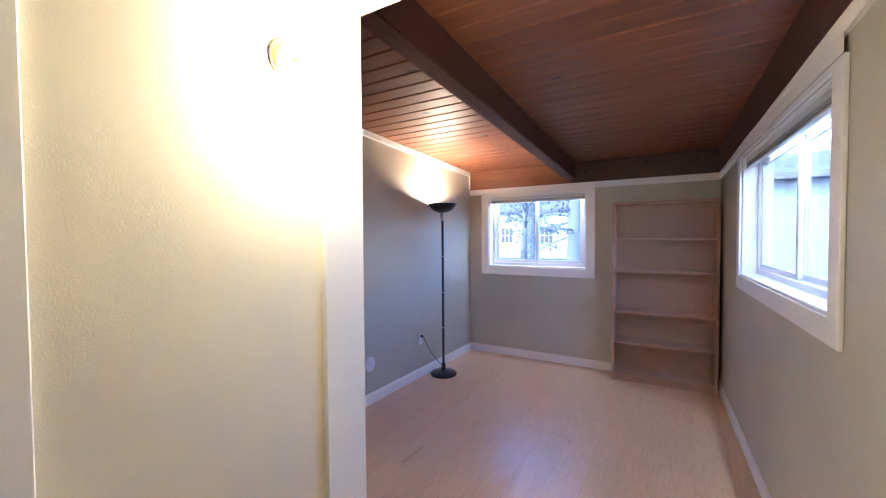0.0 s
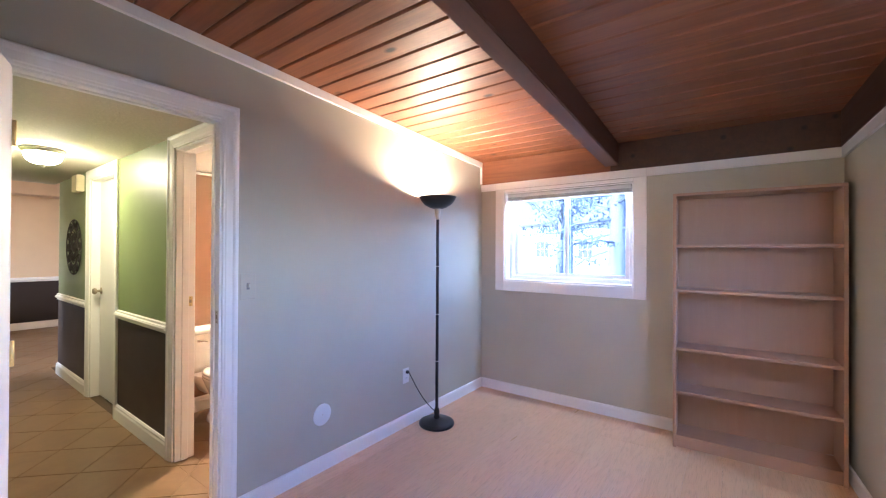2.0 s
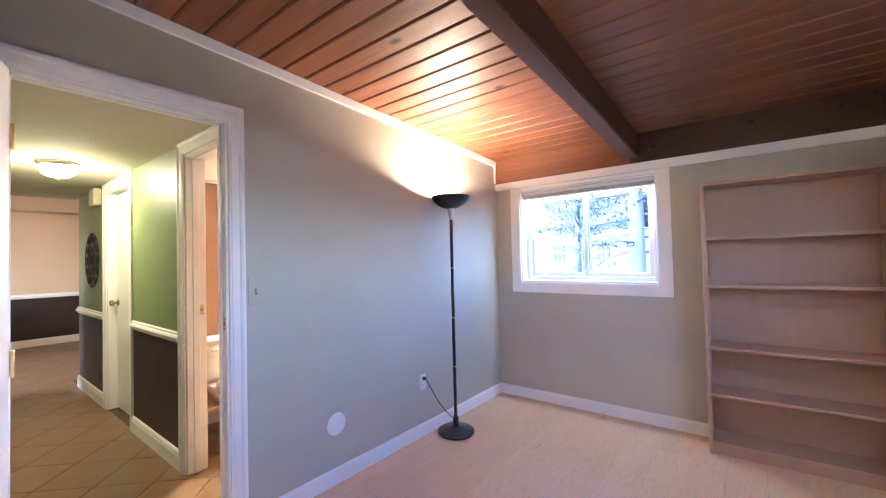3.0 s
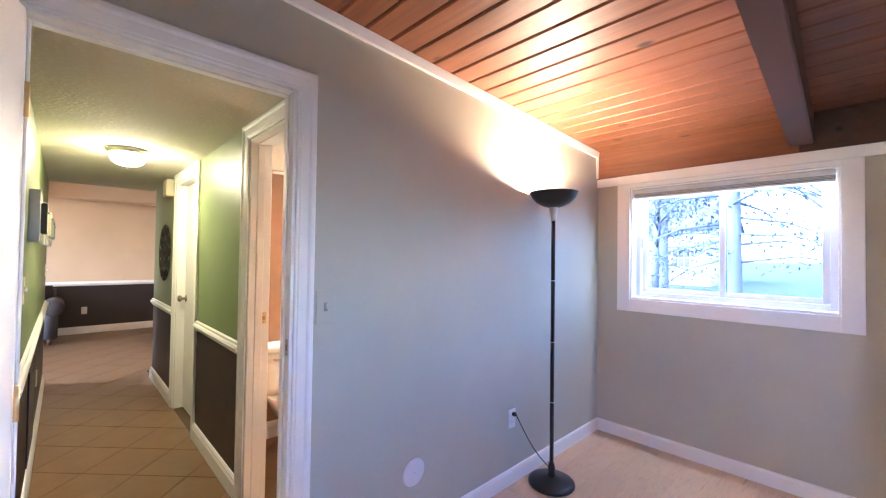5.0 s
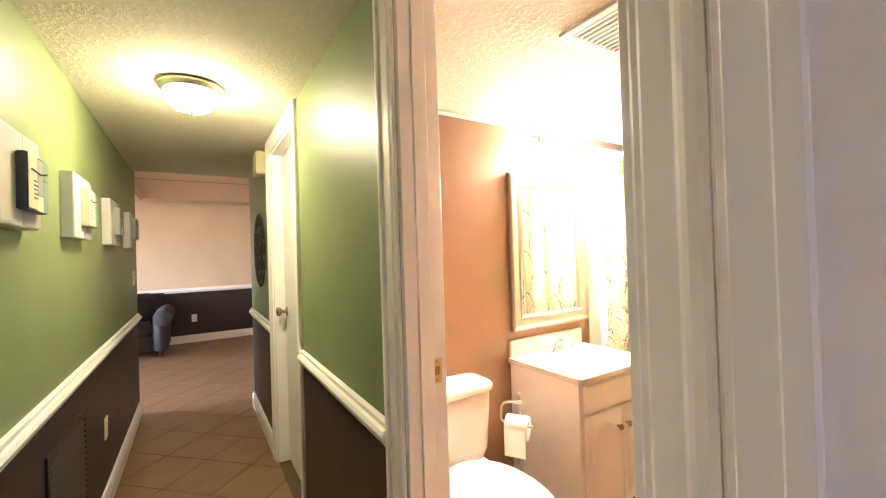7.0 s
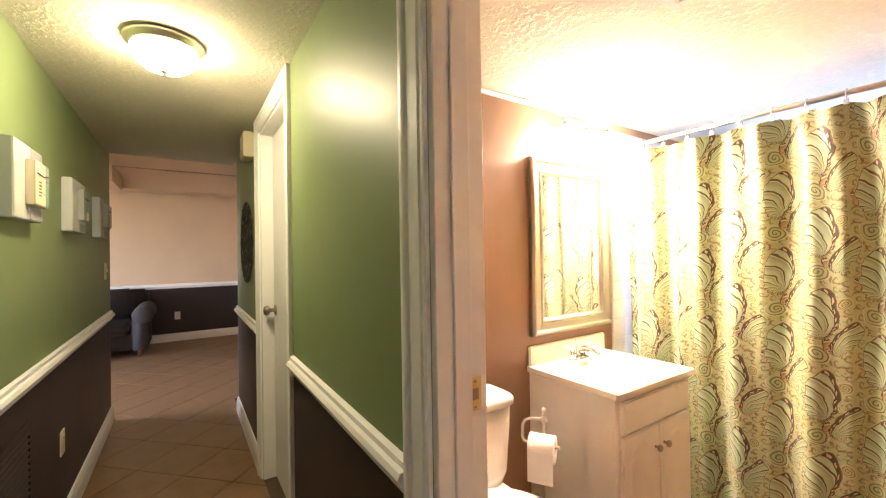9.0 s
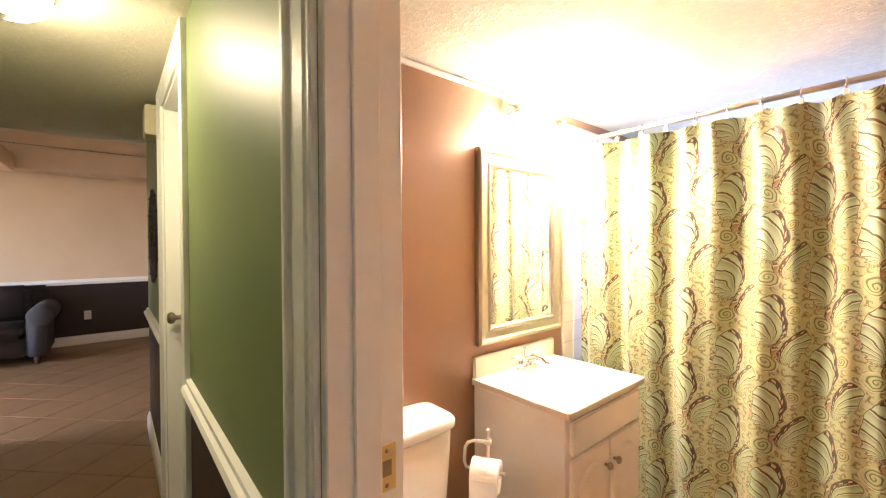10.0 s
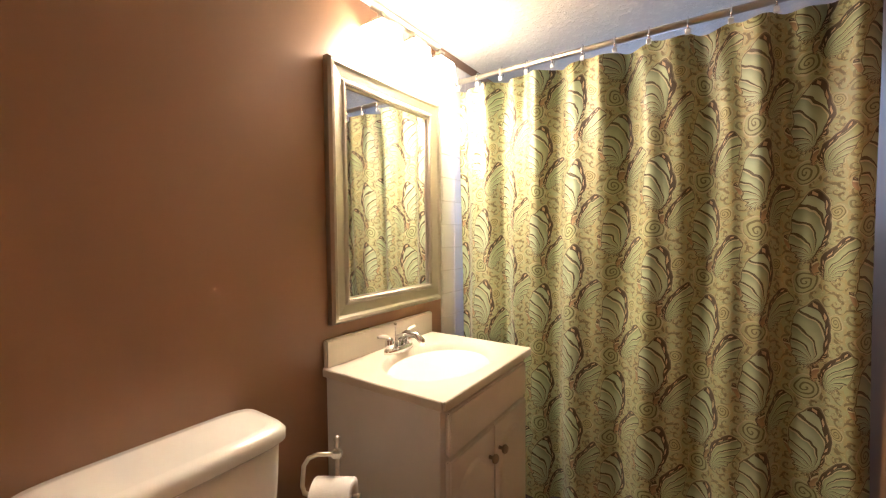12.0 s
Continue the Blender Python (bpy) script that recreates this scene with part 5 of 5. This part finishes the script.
def vanity_light():
    ya, yb, z, x = 3.485, 3.925, 1.964, BW + 0.062
    ob = thing("vanity_light", (BW, (ya + yb) / 2, z), "lit three-shade vanity light on a nickel bar", "wall lamp")
    part("bar", tube([(x, ya, z), (x, yb, z)], 0.0075, 12), NICKEL, ob)
    part("back_plate", box(bmesh.new(), (BW, 3.60, z - 0.055), (BW + 0.018, 3.82, z + 0.03), 0.004, 2), NICKEL, ob)
    for yy in (3.66, 3.76):
        part("bracket", tube([(BW + 0.016, yy, z), (x, yy, z)], 0.006, 8), NICKEL, ob)
    mat = glow("frosted_square_shade", BATH_WARM, BATH_GLOW)
    bulb = glow("vanity_bulb", BATH_WARM, BATH_GLOW * 4.5)
    for yy in (3.535, 3.71, 3.885):
        part("socket", lathe([(0.0, 0.004), (0.012, 0.004), (0.014, -0.018), (0.024, -0.026), (0.0, -0.026)], (x, yy, z), "z", 16), NICKEL, ob)
        bm = bmesh.new()
        rings = []
        # opaque metal cap, which also keeps the shade's glow off the ceiling
        cap = bmesh.new()
        tiers = [[cap.verts.new((x + sx * h, yy + sy * h, z + zz)) for sx, sy in ((-1, -1), (1, -1), (1, 1), (-1, 1))] for h, zz in ((0.014, -0.022), (0.022, -0.024), (0.049, -0.044), (0.050, -0.050), (0.040, -0.050))]
        for a, b in zip(tiers, tiers[1:]):
            for k in range(4):
                cap.faces.new((a[k], a[(k + 1) % 4], b[(k + 1) % 4], b[k]))
        cap.faces.new(tiers[0])
        cap.faces.new(tiers[-1])
        bmesh.ops.recalc_face_normals(cap, faces=cap.faces)
        part("shade_cap", cap, SHADECAP, ob, "sloping satin metal cap")
        for h, zz in ((0.0485, -0.051), (0.054, -0.125), (0.049, -0.125), (0.042, -0.055)):
            rings.append([bm.verts.new((x + sx * h, yy + sy * h, z + zz)) for sx, sy in ((-1, -1), (1, -1), (1, 1), (-1, 1))])
        for a, b in zip(rings, rings[1:]):
            for k in range(4):
                bm.faces.new((a[k], a[(k + 1) % 4], b[(k + 1) % 4], b[k]))
        bm.faces.new(rings[-1])
        bmesh.ops.recalc_face_normals(bm, faces=bm.faces)
        part("shade", bm, mat, ob, "glowing frosted square glass shade")
        part("bulb", lathe([(0.0, -0.060), (0.014, -0.062), (0.030, -0.090), (0.033, -0.110), (0.026, -0.130), (0.0, -0.140)], (x, yy, z), "z", 20), bulb, ob, "glowing round bulb")


vanity_light()


def paper_stand():
    x, y = -3.63, 3.185
    ob = thing("toilet_paper_stand", (x, y, 0), "brushed nickel paper stand holding a white roll", "paper stand")
    part("base", lathe([(0.0, 0.0), (0.075, 0.0), (0.075, 0.008), (0.06, 0.014), (0.0, 0.016)], (x, y, 0), "z", 28), NICKEL, ob)
    part("pole", tube([(x, y, 0.012), (x, y, 0.632)], 0.006, 10), NICKEL, ob)
    part("finial", lathe([(0.0, 0.628), (0.009, 0.63), (0.006, 0.643), (0.0105, 0.654), (0.0, 0.664)], (x, y, 0), "z", 14), NICKEL, ob)
    part("collar", box(bmesh.new(), (x - 0.012, y - 0.012, 0.604), (x + 0.012, y + 0.012, 0.622), 0.003, 2), NICKEL, ob)
    part("arm", tube([(x, y, 0.613), (x - 0.05, y - 0.004, 0.613), (x - 0.072, y - 0.010, 0.606), (x - 0.082, y - 0.018, 0.59), (x - 0.082, y - 0.03, 0.545), (x - 0.074, y - 0.036, 0.530), (x - 0.055, y - 0.038, 0.526), (x + 0.062, y - 0.038, 0.526), (x + 0.068, y - 0.038, 0.526)], [0.006] * 7 + [0.006, 0.009], 10), NICKEL, ob)
    roll = thing("toilet_paper_roll", (x, y - 0.038, 0.512), "white toilet paper roll with a hanging sheet", "paper roll")
    part("roll", lathe([(0.018, -0.05), (0.053, -0.05), (0.054, -0.047), (0.054, 0.047), (0.053, 0.05), (0.018, 0.05), (0.018, -0.05)], (x, y - 0.038, 0.514), "x", 32), PAPER, roll)
    part("hanging_sheet", box(bmesh.new(), (x - 0.049, y - 0.0932, 0.40), (x + 0.049, y - 0.0925, 0.52)), PAPER, roll)
    turn = Matrix.Translation((-3.645, 3.15, 0)) @ Matrix.Rotation(radians(32), 4, "Z") @ Matrix.Translation((-x, -y, 0))
    for o in (ob, roll):
        o.matrix_basis = turn @ o.matrix_basis


paper_stand()


def shower_curtain():
    z1, z0, y = 1.862, 0.045, 4.085
    xa, xb = BW + 0.03, -2.458
    rod = thing("shower_curtain_rod", (-3.1, y, 1.895), "brushed metal shower curtain rod with rings", "curtain rod")
    part("rod", tube([(BW + 0.004, y, 1.895), (-2.449, y, 1.895)], 0.0125, 16), NICKEL, rod)
    for x, s in ((BW, 1), (-2.445, -1)):
        part("flange", lathe([(0.0, 0.0), (0.03, 0.0), (0.028, 0.008 * s), (0.016, 0.02 * s), (0.0, 0.02 * s)], (x, y, 1.895), "x", 24), VINYL, rod)
    ob = thing("shower_curtain", (-3.1, y, z0), "sage and tan paisley fabric shower curtain in soft pleats", "shower curtain")
    rings = 12
    bm = bmesh.new()
    uvl = bm.loops.layers.uv.new("UVMap")
    nx, nz = 260, 44
    verts = []
    arc = [0.0]
    pts0 = []
    for i in range(nx + 1):
        f = i / nx
        x = xa + (xb - xa) * f
        pts0.append(x)
    def depth(f, g):
        """g runs from the hem at 0 to the top at 1."""
        p = f * rings
        slow = 0.030 * math.sin(2 * math.pi * (p * 0.5 + 0.20 * math.sin(3.1 * f + 0.6)) + 0.4 * math.sin(5 * g))
        deep = 0.014 * math.sin(2 * math.pi * (p + 0.18 * math.sin(7 * f)) + 0.3 * math.sin(2.2 * g))
        head = 0.018 * math.cos(2 * math.pi * p) * max(0.0, g - 0.86) / 0.14
        fine = 0.004 * math.sin(41 * f + 6 * g) * g
        return slow * (1.05 - 0.35 * g) + deep * (0.7 + 0.3 * g) + head + fine
    for i in range(nx):
        a, b = depth(i / nx, 0.5), depth((i + 1) / nx, 0.5)
        arc.append(arc[-1] + math.hypot(pts0[i + 1] - pts0[i], b - a))
    for i in range(nx + 1):
        col = []
        f = i / nx
        sag = 0.016 * abs(math.sin(math.pi * f * rings)) ** 1.5
        for j in range(nz + 1):
            g = j / nz
            z = z0 + (z1 - z0 - sag) * g
            col.append(bm.verts.new((pts0[i] + 0.010 * math.sin(9 * f + 3 * g), y + depth(f, g), z)))
        verts.append(col)
    for i in range(nx):
        for j in range(nz):
            fc = bm.faces.new((verts[i][j], verts[i + 1][j], verts[i + 1][j + 1], verts[i][j + 1]))
            fc.smooth = True
            for lp, (p, q) in zip(fc.loops, ((i, j), (i + 1, j), (i + 1, j + 1), (i, j + 1))):
                lp[uvl].uv = (arc[p], (z1 - z0) * q / nz)
    part("fabric", bm, CURTAIN, ob)
    for k in range(rings + 1):
        x = min(max(pts0[int(nx * k / rings)], xa + 0.012), xb - 0.012)
        part("ring", tube([(x, y + 0.017 * math.cos(a * math.pi / 8), 1.890 + 0.024 * math.sin(a * math.pi / 8)) for a in range(17)], 0.0025, 6), CHROME, ob, "chrome curtain ring")
        part("clip", box(bmesh.new(), (x - 0.008, y - 0.016, 1.850), (x + 0.008, y - 0.009, 1.870), 0.002), VINYL, ob, "white ring clip")


shower_curtain()

vent = thing("ceiling_vent", (-2.98, 3.04, BATHZ), "white square ceiling vent with dark slats", "vent")
part("frame", boxes(((-3.12, 2.90, BATHZ - 0.012), (-3.09, 3.18, BATHZ)), ((-2.87, 2.90, BATHZ - 0.012), (-2.84, 3.18, BATHZ)), ((-3.09, 2.90, BATHZ - 0.012), (-2.87, 2.93, BATHZ)), ((-3.09, 3.15, BATHZ - 0.012), (-2.87, 3.18, BATHZ)), bevel=0.002), WHITEPLASTIC, vent)
part("backing", box(bmesh.new(), (-3.09, 2.93, BATHZ - 0.002), (-2.87, 3.15, BATHZ)), BRONZE, vent)
for k in range(9):
    part("slat", box(bmesh.new(), (-3.09, 2.936 + k * 0.024, BATHZ - 0.010), (-2.87, 2.948 + k * 0.024, BATHZ - 0.006)), WHITEPLASTIC, vent)

# ---- outdoors ----
bm = bmesh.new()
GZ = -0.18
ring = [(-900, -900), (900, -900), (900, 900), (-900, 900)]
hole = [(-10.2, -2.5), (EX + 0.4, -2.5), (EX + 0.16, NY + 0.16), (-10.2, NY + 0.16)]
o = [bm.verts.new((x, y, GZ)) for x, y in ring]
h = [bm.verts.new((x, y, GZ)) for x, y in hole]
for k in range(4):
    bm.faces.new((o[k], o[(k + 1) % 4], h[(k + 1) % 4], h[k]))
structure("ground", bm, GRASS, "pale winter lawn reaching to the distance")


def house(x0, x1, y0, y1, eave, ridge, label, cols, face="y", siding=SIDING):
    ob = thing("house", ((x0 + x1) / 2, (y0 + y1) / 2, GZ), label, "house")
    part("wall", box(bmesh.new(), (x0, y0, GZ), (x1, y1, eave)), siding, ob)
    bm = bmesh.new()
    ym = (y0 + y1) / 2
    if face == "y":
        pr = [(y0 - 0.4, eave - 0.1), (ym, ridge), (y1 + 0.4, eave - 0.1), (y1 + 0.4, eave + 0.05), (ym, ridge + 0.18), (y0 - 0.4, eave + 0.05)]
        ends = [[bm.verts.new((x, p, z)) for p, z in pr] for x in (x0 - 0.4, x1 + 0.4)]
    else:
        xm = (x0 + x1) / 2
        pr = [(x0 - 0.4, eave - 0.1), (xm, ridge), (x1 + 0.4, eave - 0.1), (x1 + 0.4, eave + 0.05), (xm, ridge + 0.18), (x0 - 0.4, eave + 0.05)]
        ends = [[bm.verts.new((p, y, z)) for p, z in pr] for y in (y0 - 0.4, y1 + 0.4)]
    for k in range(6):
        bm.faces.new((ends[0][k], ends[0][(k + 1) % 6], ends[1][(k + 1) % 6], ends[1][k]))
    bm.faces.new(ends[0])
    bm.faces.new(ends[1])
    bmesh.ops.recalc_face_normals(bm, faces=bm.faces)
    part("roof", bm, ROOFING, ob, "grey shingle roof")
    for k in range(cols):
        if face == "y":
            cx = x0 + (k + 0.5) * (x1 - x0) / cols
            win = part("window", box(bmesh.new(), (cx - 0.55, y0 - 0.05, 0.9), (cx + 0.55, y0, 2.2)), VINYL, ob)
            for q in range(6):
                a, b = cx - 0.48 + (q % 3) * 0.33, 0.97 + (q // 3) * 0.6
                part("pane", box(bmesh.new(), (a, y0 - 0.06, b), (a + 0.29, y0 - 0.05, b + 0.55)), WINDOWDARK, win)


house(-26, -7, 30, 38, 3.4, 5.8, "white sided house with a grey roof beyond the lawn", 6)
house(1.6, 8.5, 13, 21, 2.9, 3.9, "low grey garage with a grey roof next door", 0, siding=GREYSIDING)


def bare_tree(x, y, height, seed):
    rnd = random.Random(seed)
    ob = thing("tree", (x, y, GZ), "bare leafless tree on the lawn", "tree", "trees outside")
    part("trunk", tube([(x, y, GZ), (x + 0.05, y, GZ + height * 0.2), (x + 0.1, y, GZ + height * 0.45)], [0.2, 0.15, 0.11], 10), BARK, ob)
    bm = bmesh.new()

    def grow(p, d, length, r, depth):
        mid = p + d * length * 0.5 + Vector((rnd.uniform(-1, 1), rnd.uniform(-1, 1), rnd.uniform(-0.3, 0.6))) * length * 0.08
        end = p + d * length
        tube([p, mid, end], [r, r * 0.8, r * 0.55], 5, bm)
        if depth:
            for _ in range(4 if depth > 1 else 5):
                nd = (d + Vector((rnd.uniform(-1, 1), rnd.uniform(-1, 1), rnd.uniform(-0.35, 0.8))) * 0.75).normalized()
                grow(p + d * length * rnd.uniform(0.45, 1), nd, length * rnd.uniform(0.5, 0.75), r * 0.5, depth - 1)

    base = Vector((x + 0.1, y, GZ + height * 0.45))
    for k in range(4):
        a = k * 1.6 + rnd.random()
        grow(base - Vector((0, 0, 0.3 * k)), Vector((math.cos(a) * 0.7, math.sin(a) * 0.7, 0.8)).normalized(), height * 0.28, 0.07, 3)
    tagged(part("crown", bm, BARK, ob, "bare twigs and limbs"), kind="stuff")


def leafy_tree(x, y, height, seed):
    rnd = random.Random(seed)
    ob = thing("tree", (x, y, GZ), "tall tree with thick trunk and airy evergreen crown", "tree", "trees outside")
    part("trunk", tube([(x, y, GZ), (x, y, GZ + 0.25), (x + 0.05, y, GZ + height * 0.4), (x, y, GZ + height * 0.9)], [0.42, 0.30, 0.2, 0.05], 12), BARK, ob)
    limbs, leaves = bmesh.new(), bmesh.new()
    for k in range(46):
        f = 0.16 + 0.8 * k / 46
        a = k * 2.399 + rnd.uniform(-0.4, 0.4)
        reach = height * (0.34 - 0.24 * f) * rnd.uniform(0.6, 1.15)
        p0 = Vector((x, y, GZ + height * f))
        d = Vector((math.cos(a), math.sin(a), rnd.uniform(-0.35, 0.25)))
        p1, p2 = p0 + d * reach * 0.5, p0 + d * reach + Vector((0, 0, -0.15 * reach))
        tube([p0, p1, p2], [0.05, 0.03, 0.01], 5, limbs)
        for q in range(75):
            t = rnd.uniform(0.25, 1.05)
            c = p0 + d * reach * t + Vector((rnd.gauss(0, 0.22), rnd.gauss(0, 0.22), rnd.gauss(-0.08, 0.16)))
            u = Vector((rnd.gauss(0, 1), rnd.gauss(0, 1), rnd.gauss(0, 1))).normalized()
            w = u.orthogonal().normalized()
            size = rnd.uniform(0.04, 0.10)
            leaves.faces.new([leaves.verts.new(c + o) for o in (u * size, w * size * 0.45, -u * size, -w * size * 0.45)])
    tagged(part("limbs", limbs, BARK, ob), kind="stuff")
    tagged(part("crown", leaves, NEEDLES, ob, "airy evergreen foliage"), kind="stuff")


leafy_tree(-3.35, 15.5, 9.5, 5)
bare_tree(-6.4, 18.5, 6.5, 3)
leafy_tree(-7.5, 23, 9.0, 8)
bare_tree(-1.0, 20, 7.0, 9)
leafy_tree(6.6, 24.0, 8.6, 11)

# ---- pieces of floors and walls ----


def clip(poly, lo, hi):
    for ax in (0, 1):
        for lim, s in ((lo[ax], 1), (hi[ax], -1)):
            res = []
            for i, p in enumerate(poly):
                q = poly[(i + 1) % len(poly)]
                ip, iq = s * (p[ax] - lim) >= 0, s * (q[ax] - lim) >= 0
                if ip:
                    res.append(p)
                if ip != iq:
                    f = (lim - p[ax]) / (q[ax] - p[ax])
                    res.append((p[0] + f * (q[0] - p[0]), p[1] + f * (q[1] - p[1])))
            poly = res
            if len(poly) < 3:
                return []
    return poly


def slab_piece(name, poly, z0, z1, chamfer, material, parent):
    c = Vector((sum(p[0] for p in poly) / len(poly), sum(p[1] for p in poly) / len(poly), 0))
    bm = bmesh.new()
    low = [bm.verts.new((x - c.x, y - c.y, z0)) for x, y in poly]
    mid = [bm.verts.new((x - c.x, y - c.y, z1 - chamfer)) for x, y in poly]
    topv = []
    for x, y in poly:
        d = Vector((c.x - x, c.y - y, 0)).normalized() * chamfer * 1.4
        topv.append(bm.verts.new((x + d.x - c.x, y + d.y - c.y, z1)))
    k = len(poly)
    for a, b in ((low, mid), (mid, topv)):
        for i in range(k):
            bm.faces.new((a[i], a[(i + 1) % k], b[(i + 1) % k], b[i]))
    bm.faces.new(topv)
    bmesh.ops.recalc_face_normals(bm, faces=bm.faces)
    ob = new(name, mesh_of(name, bm, material))
    ob.location = (c.x, c.y, 0)
    ob.parent = parent
    return ob


# laminate planks along y
rnd = random.Random(21)
x = WX - 0.07
PW, PL = 0.19, 1.25
row = 0
while x < EX + 0.25:
    y = SY - 2.3 - rnd.random() * PL
    while y < NY:
        poly = clip([(x, y), (x + PW - 0.0008, y), (x + PW - 0.0008, y + PL - 0.0008), (x, y + PL - 0.0008)], (WX - 0.07, SY - 2.3), (EX + 0.25, NY))
        if poly and not (poly[0][0] < -0.9 and max(p[1] for p in poly) < 0.9):
            slab_piece("plank", poly, -0.008, 0.0, 0.0006, LAMINATE, floor)
        y += PL
    x += PW
    row += 1

# diagonal tiles of hall, bathroom and living room
T = 0.335
half = T / math.sqrt(2)
for lo, hi in (((-6.6, HS), (WB, HN)), ((-3.128, HN), (-2.50, BS)), ((BW, BS), (WB, 4.1)), ((-3.0, 0.3), (WB, HS)), ((WB, 1.462), (WX - 0.072, 2.208)), ((-9.92, -0.6), (-6.6, 3.6))):
    for i in range(-60, 20):
        for j in range(-60, 60):
            if (i + j) % 2:
                continue
            cx, cy = i * half + 0.11, j * half + 0.02
            r2 = half - 0.0032
            poly = clip([(cx - r2, cy), (cx, cy - r2), (cx + r2, cy), (cx, cy + r2)], lo, hi)
            if poly and max(p[0] for p in poly) - min(p[0] for p in poly) > 0.02 and max(p[1] for p in poly) - min(p[1] for p in poly) > 0.02:
                slab_piece("tile", poly, -0.006, 0.0, 0.0012, FLOORTILE, floor_tiled)
structure("trim_threshold", box(bmesh.new(), (WX - 0.085, 1.51, -0.004), (WX - 0.055, 2.172, 0.004), 0.002), BRASS, "thin metal threshold strip")

# white wall tiles round the tub
surround = structure("wall_tub_tiles", box(bmesh.new(), (BW, 3.975, 0.0), (BW + 0.003, BN, 1.99)), WHITEGROUT, "white square tiles of the tub surround")
tile_mesh = mesh_of("wall_tile", box(bmesh.new(), (0.003, 0.0012, 0.0012), (0.008, 0.1068, 0.1068), 0.0015), WALLTILE)
for i in range(8):
    for j in range(18):
        ob = new("tile", tile_mesh)
        ob.location = (BW, 3.977 + i * 0.108, 0.04 + j * 0.108)
        ob.parent = surround
